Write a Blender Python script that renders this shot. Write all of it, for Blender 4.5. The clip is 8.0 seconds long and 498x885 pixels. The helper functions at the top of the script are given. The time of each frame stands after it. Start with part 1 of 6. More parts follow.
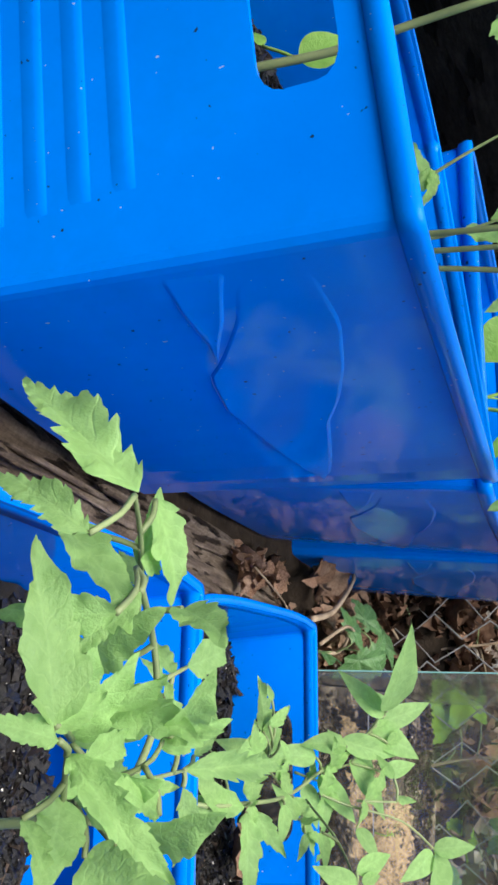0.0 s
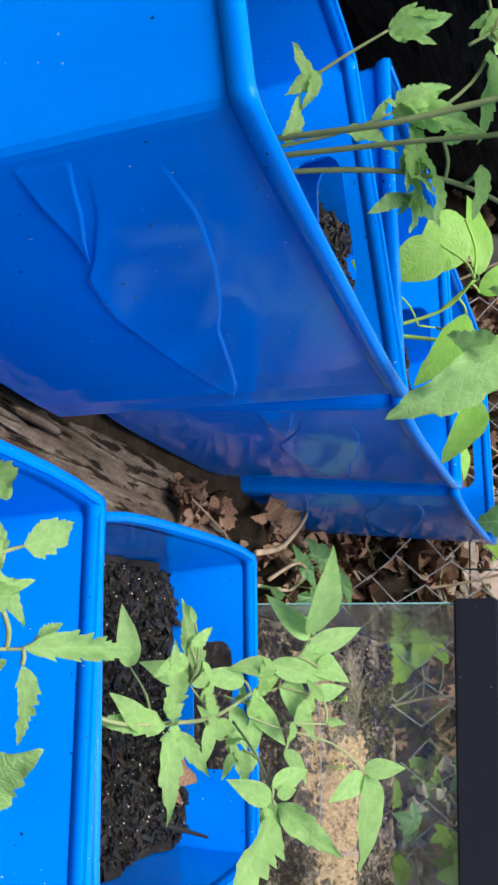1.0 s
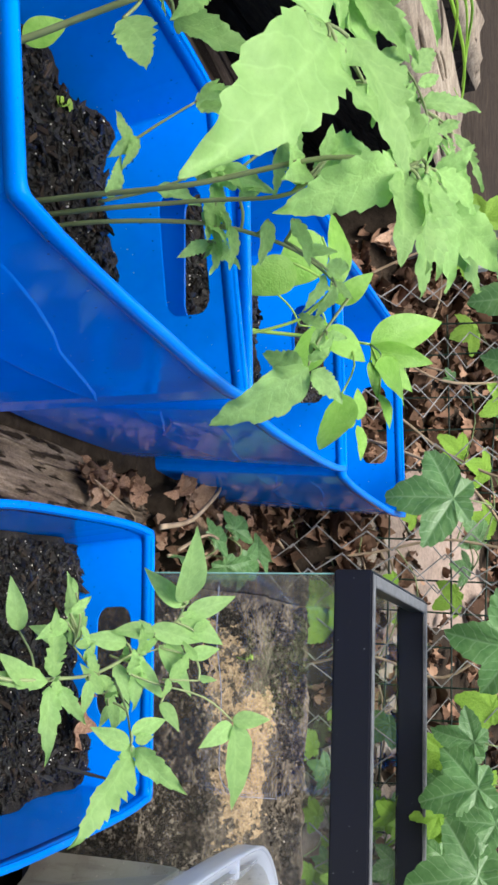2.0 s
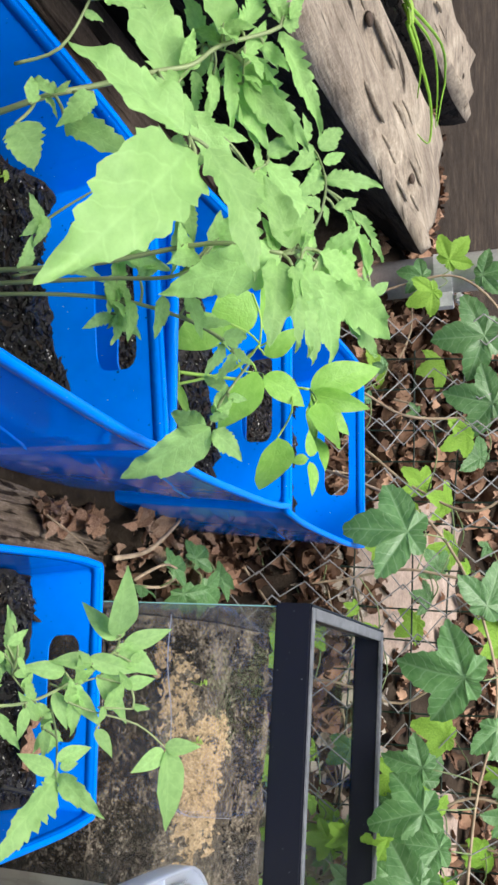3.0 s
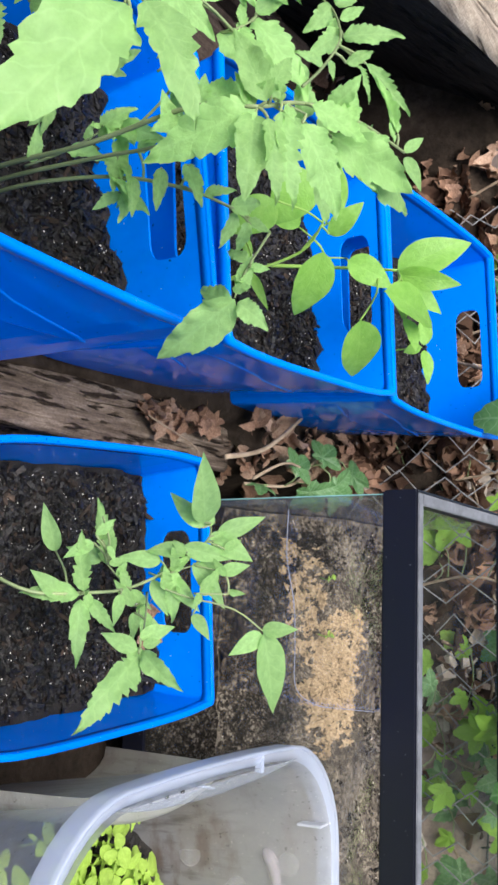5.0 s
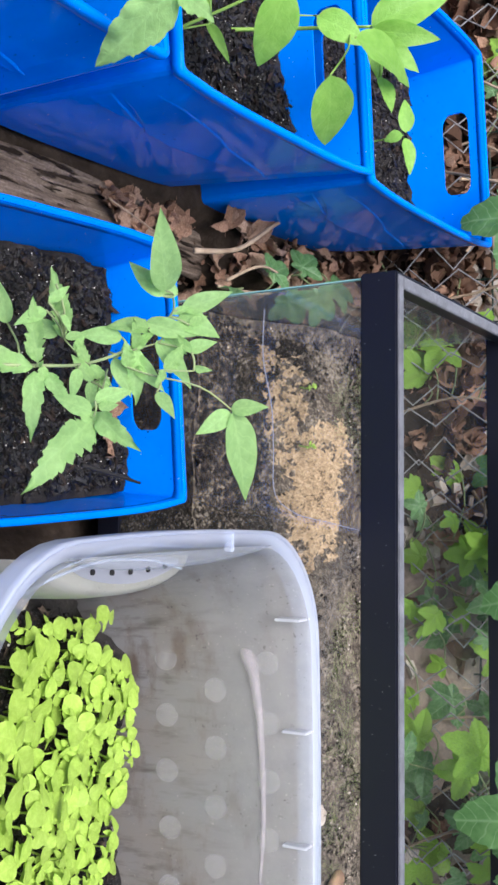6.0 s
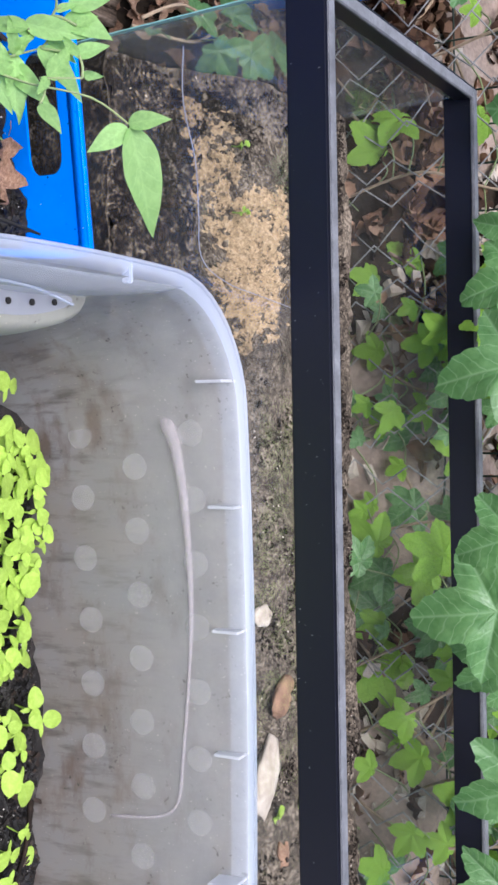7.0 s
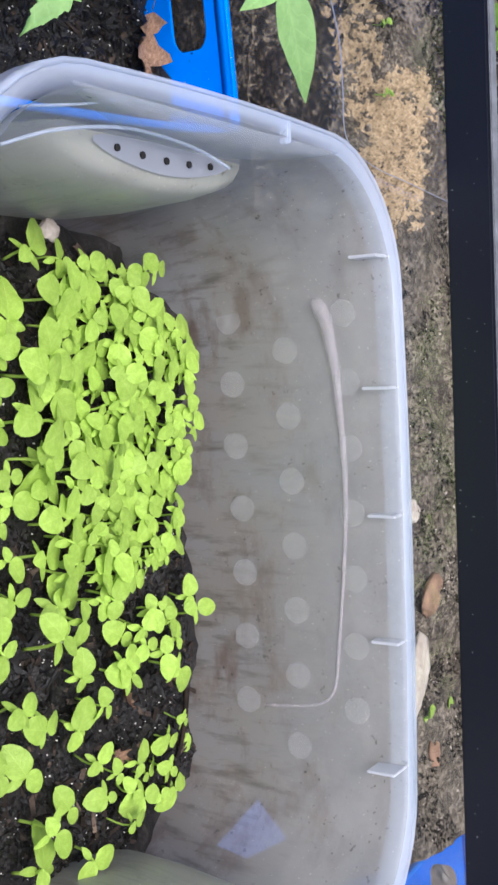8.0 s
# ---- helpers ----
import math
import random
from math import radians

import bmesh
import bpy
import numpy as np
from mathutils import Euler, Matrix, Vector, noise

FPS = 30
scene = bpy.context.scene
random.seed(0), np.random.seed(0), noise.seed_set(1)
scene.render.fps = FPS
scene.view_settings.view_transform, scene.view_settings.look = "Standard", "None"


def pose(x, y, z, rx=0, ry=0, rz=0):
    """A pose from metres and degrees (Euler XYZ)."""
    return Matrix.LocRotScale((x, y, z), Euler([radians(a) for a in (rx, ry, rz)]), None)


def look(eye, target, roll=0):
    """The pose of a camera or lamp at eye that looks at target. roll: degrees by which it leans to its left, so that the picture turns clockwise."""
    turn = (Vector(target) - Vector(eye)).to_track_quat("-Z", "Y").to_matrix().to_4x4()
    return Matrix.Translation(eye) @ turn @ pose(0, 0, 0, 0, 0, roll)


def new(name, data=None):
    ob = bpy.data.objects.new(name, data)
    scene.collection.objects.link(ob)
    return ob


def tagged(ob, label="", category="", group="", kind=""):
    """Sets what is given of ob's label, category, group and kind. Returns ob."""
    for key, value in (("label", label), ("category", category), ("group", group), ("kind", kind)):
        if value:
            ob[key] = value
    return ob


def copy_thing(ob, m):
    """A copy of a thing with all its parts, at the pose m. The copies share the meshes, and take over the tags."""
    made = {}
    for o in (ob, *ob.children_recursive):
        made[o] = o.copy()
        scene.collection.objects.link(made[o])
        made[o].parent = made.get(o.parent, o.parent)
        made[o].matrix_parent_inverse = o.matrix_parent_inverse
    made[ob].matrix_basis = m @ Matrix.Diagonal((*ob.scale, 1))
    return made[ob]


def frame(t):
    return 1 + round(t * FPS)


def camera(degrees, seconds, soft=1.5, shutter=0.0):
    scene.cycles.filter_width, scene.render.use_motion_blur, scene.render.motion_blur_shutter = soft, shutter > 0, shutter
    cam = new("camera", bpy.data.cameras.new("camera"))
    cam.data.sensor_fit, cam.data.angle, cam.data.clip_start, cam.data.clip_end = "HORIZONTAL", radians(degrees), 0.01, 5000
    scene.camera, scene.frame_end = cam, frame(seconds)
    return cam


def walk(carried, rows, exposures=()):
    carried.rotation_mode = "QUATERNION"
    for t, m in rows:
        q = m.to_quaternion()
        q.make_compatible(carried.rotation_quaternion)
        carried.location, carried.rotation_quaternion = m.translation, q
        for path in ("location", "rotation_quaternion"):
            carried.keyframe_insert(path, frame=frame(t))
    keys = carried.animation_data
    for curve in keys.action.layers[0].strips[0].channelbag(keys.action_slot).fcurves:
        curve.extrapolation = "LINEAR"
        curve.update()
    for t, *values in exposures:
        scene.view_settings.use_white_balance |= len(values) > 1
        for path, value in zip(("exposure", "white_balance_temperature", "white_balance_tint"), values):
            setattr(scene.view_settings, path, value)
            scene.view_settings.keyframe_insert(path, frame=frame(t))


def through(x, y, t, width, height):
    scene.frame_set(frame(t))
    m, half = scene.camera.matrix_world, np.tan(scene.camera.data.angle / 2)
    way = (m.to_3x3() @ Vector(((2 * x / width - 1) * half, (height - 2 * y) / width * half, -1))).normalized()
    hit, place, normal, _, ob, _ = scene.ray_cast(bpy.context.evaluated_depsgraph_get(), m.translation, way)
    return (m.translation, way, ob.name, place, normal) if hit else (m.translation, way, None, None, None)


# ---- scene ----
cam = camera(25.0, 8.0, 2.8)
PATH = [
    (0, (0.006, 0.011, 0.319), (-0.49, 1.893, -0.141), 89.3),
    (0.5, (0.024, 0.046, 0.328), (-0.457, 1.928, -0.144), 89.0),
    (1, (0.031, 0.03, 0.371), (-0.41, 1.922, -0.103), 88.9),
    (1.5, (0.034, -0.038, 0.442), (-0.347, 1.859, -0.065), 89.6),
    (2, (0.023, -0.046, 0.487), (-0.341, 1.858, -0.005), 89.8),
    (2.2, (0.013, -0.043, 0.489), (-0.344, 1.866, 0.013), 90.2),
    (3.3, (-0.004, -0.09, 0.598), (-0.387, 1.785, 0.017), 90.6),
    (3.5, (-0.009, -0.083, 0.606), (-0.389, 1.781, -0.011), 90.6),
    (4, (-0.007, -0.067, 0.634), (-0.347, 1.764, -0.096), 90.9),
    (4.5, (-0.001, -0.035, 0.675), (-0.292, 1.766, -0.144), 89.6),
    (4.7, (0.006, -0.036, 0.685), (-0.275, 1.733, -0.204), 88.0),
    (5.8, (0.136, 0.017, 0.682), (-0.047, 1.769, -0.265), 88.0),
    (6, (0.147, 0.041, 0.684), (0.043, 1.806, -0.251), 88.8),
    (6.5, (0.213, 0.111, 0.694), (0.215, 1.885, -0.229), 89.5),
    (7, (0.262, 0.169, 0.686), (0.338, 1.936, -0.248), 90.0),
    (7.5, (0.293, 0.172, 0.652), (0.404, 1.884, -0.376), 90.0),
    (8, (0.318, 0.164, 0.642), (0.467, 1.834, -0.448), 90.4),
]
walk(cam, [(t, look(eye, target, roll)) for t, eye, target, roll in PATH], [(0, 0.64, 6400, 9), (4, 0.66, 6300, 9), (6.5, 0.74, 5900, 17), (7.2, 0.74, 5850, 17), (8, 0.56, 5850, 15)])

# ---- light ----
world = bpy.data.worlds.new("overcast_sky")
scene.world = world
world.use_nodes = True
sky = world.node_tree.nodes.new("ShaderNodeTexSky")
sky.sky_type = "NISHITA"
sky.sun_disc = False
sky.sun_elevation, sky.sun_rotation = radians(58), radians(200)
sky.air_density, sky.dust_density, sky.ozone_density = 1.0, 4.0, 1.0
world.node_tree.links.new(sky.outputs[0], world.node_tree.nodes["Background"].inputs[0])
world.node_tree.nodes["Background"].inputs[1].default_value = 0.105
sun = new("sun", bpy.data.lights.new("sun", "SUN"))
sun.data.energy, sun.data.angle, sun.data.color = 3.4, radians(45), (1.0, 0.96, 0.9)
sun.matrix_world = look((-0.2, -1.9, 3.4), (0, 0, 0))


# ---- materials ----
def material(name, colour, rough=0.6, metal=0.0, spec=0.5):
    m = bpy.data.materials.new(name)
    m.use_nodes = True
    b = m.node_tree.nodes["Principled BSDF"]
    b.inputs["Base Color"].default_value = (*colour, 1)
    b.inputs["Roughness"].default_value = rough
    b.inputs["Metallic"].default_value = metal
    b.inputs["Specular IOR Level"].default_value = spec
    return m


def node(m, kind, **values):
    n = m.node_tree.nodes.new(kind)
    for key, value in values.items():
        n.inputs[key.replace("_", " ")].default_value = value
    return n


def wire(m, a, b):
    m.node_tree.links.new(a, b)


def bsdf(m):
    return m.node_tree.nodes["Principled BSDF"]


def ramp(m, source, stops, spline="LINEAR"):
    r = m.node_tree.nodes.new("ShaderNodeValToRGB")
    r.color_ramp.interpolation = spline
    while len(r.color_ramp.elements) < len(stops):
        r.color_ramp.elements.new(0.5)
    for e, (p, c) in zip(r.color_ramp.elements, stops):
        e.position, e.color = p, (*c, 1) if len(c) == 3 else c
    wire(m, source, r.inputs[0])
    return r.outputs[0]


def noise_of(m, scale, detail=4.0, rough=0.6, stretch=(1, 1, 1), space="Object"):
    tc = m.node_tree.nodes.new("ShaderNodeTexCoord")
    mp = m.node_tree.nodes.new("ShaderNodeMapping")
    mp.inputs["Scale"].default_value = stretch
    wire(m, tc.outputs[space], mp.inputs[0])
    n = node(m, "ShaderNodeTexNoise", Scale=scale, Detail=detail, Roughness=rough)
    wire(m, mp.outputs[0], n.inputs["Vector"])
    return n


def bump(m, height, strength=0.4, distance=0.002):
    b = node(m, "ShaderNodeBump", Strength=strength, Distance=distance)
    wire(m, height, b.inputs["Height"])
    wire(m, b.outputs[0], bsdf(m).inputs["Normal"])
    return b


def mix_colour(m, fac, a, b, how="MIX"):
    x = m.node_tree.nodes.new("ShaderNodeMix")
    x.data_type, x.blend_type = "RGBA", how
    for socket, v in ((x.inputs[0], fac), (x.inputs[6], a), (x.inputs[7], b)):
        if hasattr(v, "is_output"):
            wire(m, v, socket)
        else:
            socket.default_value = v if isinstance(v, float) else (*v, 1)
    return x.outputs[2]


def varied(name, stops, scale, rough=0.7, fine=0.0, bump_at=0.0, distance=0.002, stretch=(1, 1, 1), spec=0.4, space="Object"):
    m = material(name, stops[0][1], rough, spec=spec)
    n = noise_of(m, scale, 8.0, 0.65, stretch, space)
    out = ramp(m, n.outputs[0], stops)
    if fine:
        f = noise_of(m, scale * 9, 4.0, 0.6, stretch, space)
        shade = ramp(m, f.outputs[0], [(0.3, (0.55, 0.55, 0.55)), (0.7, (1.25, 1.25, 1.25))])
        out = mix_colour(m, fine, out, shade, "MULTIPLY")
    wire(m, out, bsdf(m).inputs["Base Color"])
    if bump_at:
        h = noise_of(m, bump_at, 6.0, 0.65, stretch, space)
        bump(m, h.outputs[0], 0.7, distance)
    return m


def grainy(name, stops, scale=520.0):
    """Loose soil of separate grains, each of its own tone, gathered in lighter and darker drifts."""
    m = material(name, stops[1][1], 0.95, spec=0.1)
    tc = m.node_tree.nodes.new("ShaderNodeTexCoord")
    v = node(m, "ShaderNodeTexVoronoi", Scale=scale)
    w = node(m, "ShaderNodeTexVoronoi", Scale=scale * 0.4)
    for q in (v, w):
        wire(m, tc.outputs["Object"], q.inputs["Vector"])
    drift = noise_of(m, 26.0, 8.0, 0.7)
    tone = mix_colour(m, 0.4, v.outputs["Color"], w.outputs["Color"])
    grey = m.node_tree.nodes.new("ShaderNodeSeparateColor")
    wire(m, tone, grey.inputs[0])
    add = m.node_tree.nodes.new("ShaderNodeMath")
    add.operation = "MULTIPLY_ADD"
    wire(m, drift.outputs[0], add.inputs[0])
    add.inputs[1].default_value = 1.5
    wire(m, grey.outputs[0], add.inputs[2])
    less = m.node_tree.nodes.new("ShaderNodeMath")
    less.operation = "SUBTRACT"
    wire(m, add.outputs[0], less.inputs[0])
    less.inputs[1].default_value = 0.75
    wire(m, ramp(m, less.outputs[0], stops), bsdf(m).inputs["Base Color"])
    bump(m, tone, 0.5, 0.003)
    return m


def blue_plastic():
    m = material("blue_plastic", (0.0, 0.2, 0.86), 0.12, spec=0.11)
    bsdf(m).inputs["Specular Tint"].default_value = (0.55, 0.85, 1.0, 1)
    n = noise_of(m, 9.0, 5.0)
    c = ramp(m, n.outputs[0], [(0.3, (0.0, 0.17, 0.79)), (0.7, (0.0, 0.205, 0.89))])
    dark = noise_of(m, 400.0, 0.0)
    pale = noise_of(m, 520.0, 0.0, 0.5, (1, 1.1, 0.9))
    film = noise_of(m, 12.0, 8.0, 0.75)
    c = mix_colour(m, ramp(m, film.outputs[0], [(0.5, (0, 0, 0)), (0.85, (0.16, 0.16, 0.16))]), c, (0.02, 0.17, 0.36))
    c = mix_colour(m, ramp(m, dark.outputs[0], [(0.838, (0, 0, 0)), (0.86, (0.9, 0.9, 0.9))]), c, (0.012, 0.014, 0.02))
    c = mix_colour(m, ramp(m, pale.outputs[0], [(0.85, (0, 0, 0)), (0.875, (0.6, 0.6, 0.6))]), c, (0.45, 0.5, 0.55))
    wire(m, c, bsdf(m).inputs["Base Color"])
    r = noise_of(m, 30.0, 5.0)
    wire(m, ramp(m, r.outputs[0], [(0.3, (0.06, 0.06, 0.06)), (0.7, (0.14, 0.14, 0.14))]), bsdf(m).inputs["Roughness"])
    h = noise_of(m, 24.0, 2.0)
    bump(m, h.outputs[0], 0.06, 0.002)
    return m


def leafy(name, low, high, through=0.3, rough=0.45, scale=30.0, veins=0.0, vein_colour=None, lobed=""):
    """Leaf tissue: mottled green with light passing through; veins fork off the midrib along the blade's own y, or along each lobe's where the mesh holds them under the name given."""
    m = material(name, low, rough, spec=0.35)
    n = noise_of(m, scale, 5.0)
    info = m.node_tree.nodes.new("ShaderNodeObjectInfo")
    c = ramp(m, n.outputs[0], [(0.3, low), (0.72, high)])
    h = noise_of(m, scale * 5, 3.0)
    tall = h.outputs[0]
    if veins:
        tc = m.node_tree.nodes.new("ShaderNodeTexCoord")
        xyz = m.node_tree.nodes.new("ShaderNodeSeparateXYZ")
        wire(m, node(m, "ShaderNodeAttribute").outputs["Vector"] if lobed else tc.outputs["Object"], xyz.inputs[0])
        for q in m.node_tree.nodes:
            if q.bl_idname == "ShaderNodeAttribute":
                q.attribute_name = lobed

        def calc(op, a, b=0.0):
            q = m.node_tree.nodes.new("ShaderNodeMath")
            q.operation = op
            for socket, v in zip(q.inputs, (a, b)):
                if hasattr(v, "is_output"):
                    wire(m, v, socket)
                else:
                    socket.default_value = v
            return q.outputs[0]

        ax = calc("ABSOLUTE", xyz.outputs[0])
        warp = noise_of(m, 4.0, 2.0)
        slant = calc("ADD", calc("SUBTRACT", xyz.outputs[1], calc("MULTIPLY", ax, 0.8)), calc("MULTIPLY", warp.outputs[0], 0.22))
        side = calc("PINGPONG", calc("MULTIPLY", slant, 6.5), 0.5)
        near = calc("MINIMUM", calc("MULTIPLY", side, 0.25), ax)
        line = ramp(m, near, [(0.0, (1, 1, 1)), (0.022, (0, 0, 0))])
        c = mix_colour(m, calc("MULTIPLY", line, veins), c, vein_colour or tuple(min(1.0, v * 1.5 + 0.06) for v in high))
        tall = calc("SUBTRACT", h.outputs[0], calc("MULTIPLY", line, 0.22))
    hue = m.node_tree.nodes.new("ShaderNodeHueSaturation")
    mr = m.node_tree.nodes.new("ShaderNodeMapRange")
    mr.inputs[3].default_value, mr.inputs[4].default_value = 0.85, 1.15
    wire(m, info.outputs["Random"], mr.inputs[0])
    wire(m, mr.outputs[0], hue.inputs["Value"])
    wire(m, c, hue.inputs["Color"])
    wire(m, hue.outputs[0], bsdf(m).inputs["Base Color"])
    bump(m, tall, 0.5, 0.0012)
    t = m.node_tree.nodes.new("ShaderNodeBsdfTranslucent")
    wire(m, hue.outputs[0], t.inputs[0])
    mx = m.node_tree.nodes.new("ShaderNodeMixShader")
    mx.inputs[0].default_value = through
    wire(m, bsdf(m).outputs[0], mx.inputs[1])
    wire(m, t.outputs[0], mx.inputs[2])
    wire(m, mx.outputs[0], m.node_tree.nodes["Material Output"].inputs[0])
    return m


def clear_glass(name="aquarium_glass", low=0.0, high=0.035):
    m = bpy.data.materials.new(name)
    m.use_nodes = True
    m.node_tree.nodes.remove(bsdf(m))
    tr = m.node_tree.nodes.new("ShaderNodeBsdfTransparent")
    gl = m.node_tree.nodes.new("ShaderNodeBsdfGlossy")
    gl.inputs["Roughness"].default_value = 0.03
    df = m.node_tree.nodes.new("ShaderNodeBsdfDiffuse")
    df.inputs[0].default_value = (0.55, 0.57, 0.56, 1)
    tr.inputs[0].default_value = (0.975, 0.988, 0.982, 1)
    lw = node(m, "ShaderNodeLayerWeight", Blend=0.5)
    steep = m.node_tree.nodes.new("ShaderNodeMath")
    steep.operation = "POWER"
    steep.inputs[1].default_value = 5.0
    wire(m, lw.outputs["Facing"], steep.inputs[0])
    fr = m.node_tree.nodes.new("ShaderNodeMath")
    fr.operation = "MULTIPLY_ADD"
    fr.inputs[1].default_value, fr.inputs[2].default_value = 0.6, 0.035
    wire(m, steep.outputs[0], fr.inputs[0])
    film = noise_of(m, 14.0, 6.0)
    spots = noise_of(m, 300.0, 2.0)
    a = ramp(m, film.outputs[0], [(0.35, (low, low, low)), (0.8, (high, high, high))])
    b = ramp(m, spots.outputs[0], [(0.72, (0, 0, 0)), (0.76, (0.12, 0.12, 0.12))])
    s = mix_colour(m, 1.0, a, b, "ADD")
    x1 = m.node_tree.nodes.new("ShaderNodeMixShader")
    wire(m, s, x1.inputs[0])
    wire(m, tr.outputs[0], x1.inputs[1])
    wire(m, df.outputs[0], x1.inputs[2])
    x2 = m.node_tree.nodes.new("ShaderNodeMixShader")
    wire(m, fr.outputs[0], x2.inputs[0])
    wire(m, x1.outputs[0], x2.inputs[1])
    wire(m, gl.outputs[0], x2.inputs[2])
    wire(m, x2.outputs[0], m.node_tree.nodes["Material Output"].inputs[0])
    return m


def frosted(name, clear, colour, dirt=0.0):
    """Milky translucent plastic: partly see-through, partly scattering, with a gloss, soiled with streaks and specks."""
    m = bpy.data.materials.new(name)
    m.use_nodes = True
    p = bsdf(m)
    p.inputs["Base Color"].default_value = (*colour, 1)
    p.inputs["Roughness"].default_value = 0.28
    tl = m.node_tree.nodes.new("ShaderNodeBsdfTranslucent")
    tl.inputs[0].default_value = (*colour, 1)
    tr = m.node_tree.nodes.new("ShaderNodeBsdfTransparent")
    tr.inputs[0].default_value = (0.94, 0.945, 0.95, 1)
    b = m.node_tree.nodes.new("ShaderNodeMixShader")
    b.inputs[0].default_value = clear
    if dirt:
        big = noise_of(m, 9.0, 8.0, 0.7)
        streak = noise_of(m, 40.0, 5.0, 0.6, (3.5, 3.5, 0.45))
        speck = noise_of(m, 420.0, 2.0, 0.5)
        c = ramp(m, big.outputs[0], [(0.36, colour), (0.5, tuple(f * v for f, v in zip((0.8, 0.74, 0.68), colour))), (0.66, (0.3, 0.25, 0.2))])
        d = ramp(m, streak.outputs[0], [(0.5, (1, 1, 1)), (0.7, (0.4, 0.36, 0.32))])
        # soil splashed up the wall thins out with height
        tc = m.node_tree.nodes.new("ShaderNodeTexCoord")
        xyz = m.node_tree.nodes.new("ShaderNodeSeparateXYZ")
        wire(m, tc.outputs["Object"], xyz.inputs[0])
        low = ramp(m, xyz.outputs[2], [(0.12, (1, 1, 1)), (0.165, (0.5, 0.5, 0.5)), (0.21, (0.05, 0.05, 0.05))])
        d = mix_colour(m, low, (1.0, 1.0, 1.0), d)
        e = ramp(m, speck.outputs[0], [(0.7, (1, 1, 1)), (0.74, (1.9, 1.8, 1.7))])
        soft = ramp(m, xyz.outputs[2], [(0.13, (1, 1, 1)), (0.19, (0.5, 0.5, 0.5)), (0.25, (0.15, 0.15, 0.15))])
        c = mix_colour(m, soft, colour, c)
        c = mix_colour(m, dirt, mix_colour(m, dirt, c, d, "MULTIPLY"), e, "MULTIPLY")
        # dried mud: brown smears and clusters of dark crumbs below the middle of the wall
        mud = noise_of(m, 26.0, 6.0, 0.7, (0.7, 1, 1.6))
        smear = mix_colour(m, 1.0, ramp(m, mud.outputs[0], [(0.5, (0, 0, 0)), (0.66, (0.9, 0.9, 0.9))]), soft, "MULTIPLY")
        c = mix_colour(m, smear, c, (0.22, 0.155, 0.115))
        bits = noise_of(m, 190.0, 3.0, 0.6)
        crumbs = mix_colour(m, 1.0, ramp(m, bits.outputs[0], [(0.64, (0, 0, 0)), (0.68, (1, 1, 1))]), ramp(m, mud.outputs[0], [(0.45, (0, 0, 0)), (0.6, (0.9, 0.9, 0.9))]), "MULTIPLY")
        c = mix_colour(m, crumbs, c, (0.045, 0.03, 0.02))
        wire(m, c, p.inputs["Base Color"])
        wire(m, ramp(m, big.outputs[0], [(0.4, (clear, clear, clear)), (0.75, (clear * 0.5, clear * 0.5, clear * 0.5))]), b.inputs[0])
    a = m.node_tree.nodes.new("ShaderNodeMixShader")
    a.inputs[0].default_value = 0.4
    wire(m, p.outputs[0], a.inputs[1])
    wire(m, tl.outputs[0], a.inputs[2])
    wire(m, a.outputs[0], b.inputs[1])
    wire(m, tr.outputs[0], b.inputs[2])
    wire(m, b.outputs[0], m.node_tree.nodes["Material Output"].inputs[0])
    h = noise_of(m, 60.0, 3.0)
    bump(m, h.outputs[0], 0.15, 0.001)
    return m


def weathered_wood(name, dark, mid, light, split=0.38, checks=(1.6, 0.1, 1.6)):
    m = material(name, mid, 0.88, spec=0.15)
    grain = noise_of(m, 30.0, 8.0, 0.72, (5, 0.35, 5))
    crack = noise_of(m, 34.0, 3.0, 0.5, checks)
    broad = noise_of(m, 9.0, 5.0, 0.6)
    speck = noise_of(m, 320.0, 3.0, 0.6)
    c = ramp(m, grain.outputs[0], [(0.3, dark), (0.48, mid), (0.7, light)])
    b = ramp(m, broad.outputs[0], [(0.32, (0.5, 0.47, 0.45)), (0.7, (1.2, 1.18, 1.12))])
    k = ramp(m, crack.outputs[0], [(split, (0.08, 0.065, 0.055)), (split + 0.07, (1, 1, 1))])
    f = ramp(m, speck.outputs[0], [(0.3, (0.6, 0.6, 0.6)), (0.7, (1.25, 1.25, 1.25))])
    c = mix_colour(m, 0.85, c, b, "MULTIPLY")
    c = mix_colour(m, 0.9, c, k, "MULTIPLY")
    wire(m, mix_colour(m, 0.7, c, f, "MULTIPLY"), bsdf(m).inputs["Base Color"])
    first = bump(m, k, 1.0, 0.01)
    second = node(m, "ShaderNodeBump", Strength=0.9, Distance=0.004)
    wire(m, grain.outputs[0], second.inputs["Height"])
    wire(m, first.outputs[0], second.inputs["Normal"])
    wire(m, second.outputs[0], bsdf(m).inputs["Normal"])
    return m


BLUE = blue_plastic()
SOIL = varied("potting_soil", [(0.3, (0.007, 0.006, 0.0056)), (0.55, (0.018, 0.0155, 0.0138)), (0.78, (0.06, 0.05, 0.044))], 70, 0.75, 0.7, 220, 0.005, spec=0.3)
CRUMB = varied("soil_crumb", [(0.3, (0.005, 0.0045, 0.0043)), (0.58, (0.013, 0.0115, 0.0105)), (0.8, (0.07, 0.06, 0.054))], 60, 0.5, 0.7, 220, 0.003, spec=0.45)
BARK = varied("bark_chips", [(0.3, (0.014, 0.012, 0.011)), (0.5, (0.045, 0.037, 0.032)), (0.75, (0.17, 0.13, 0.105))], 45, 0.85, 0.5, 120, 0.002, spec=0.2)
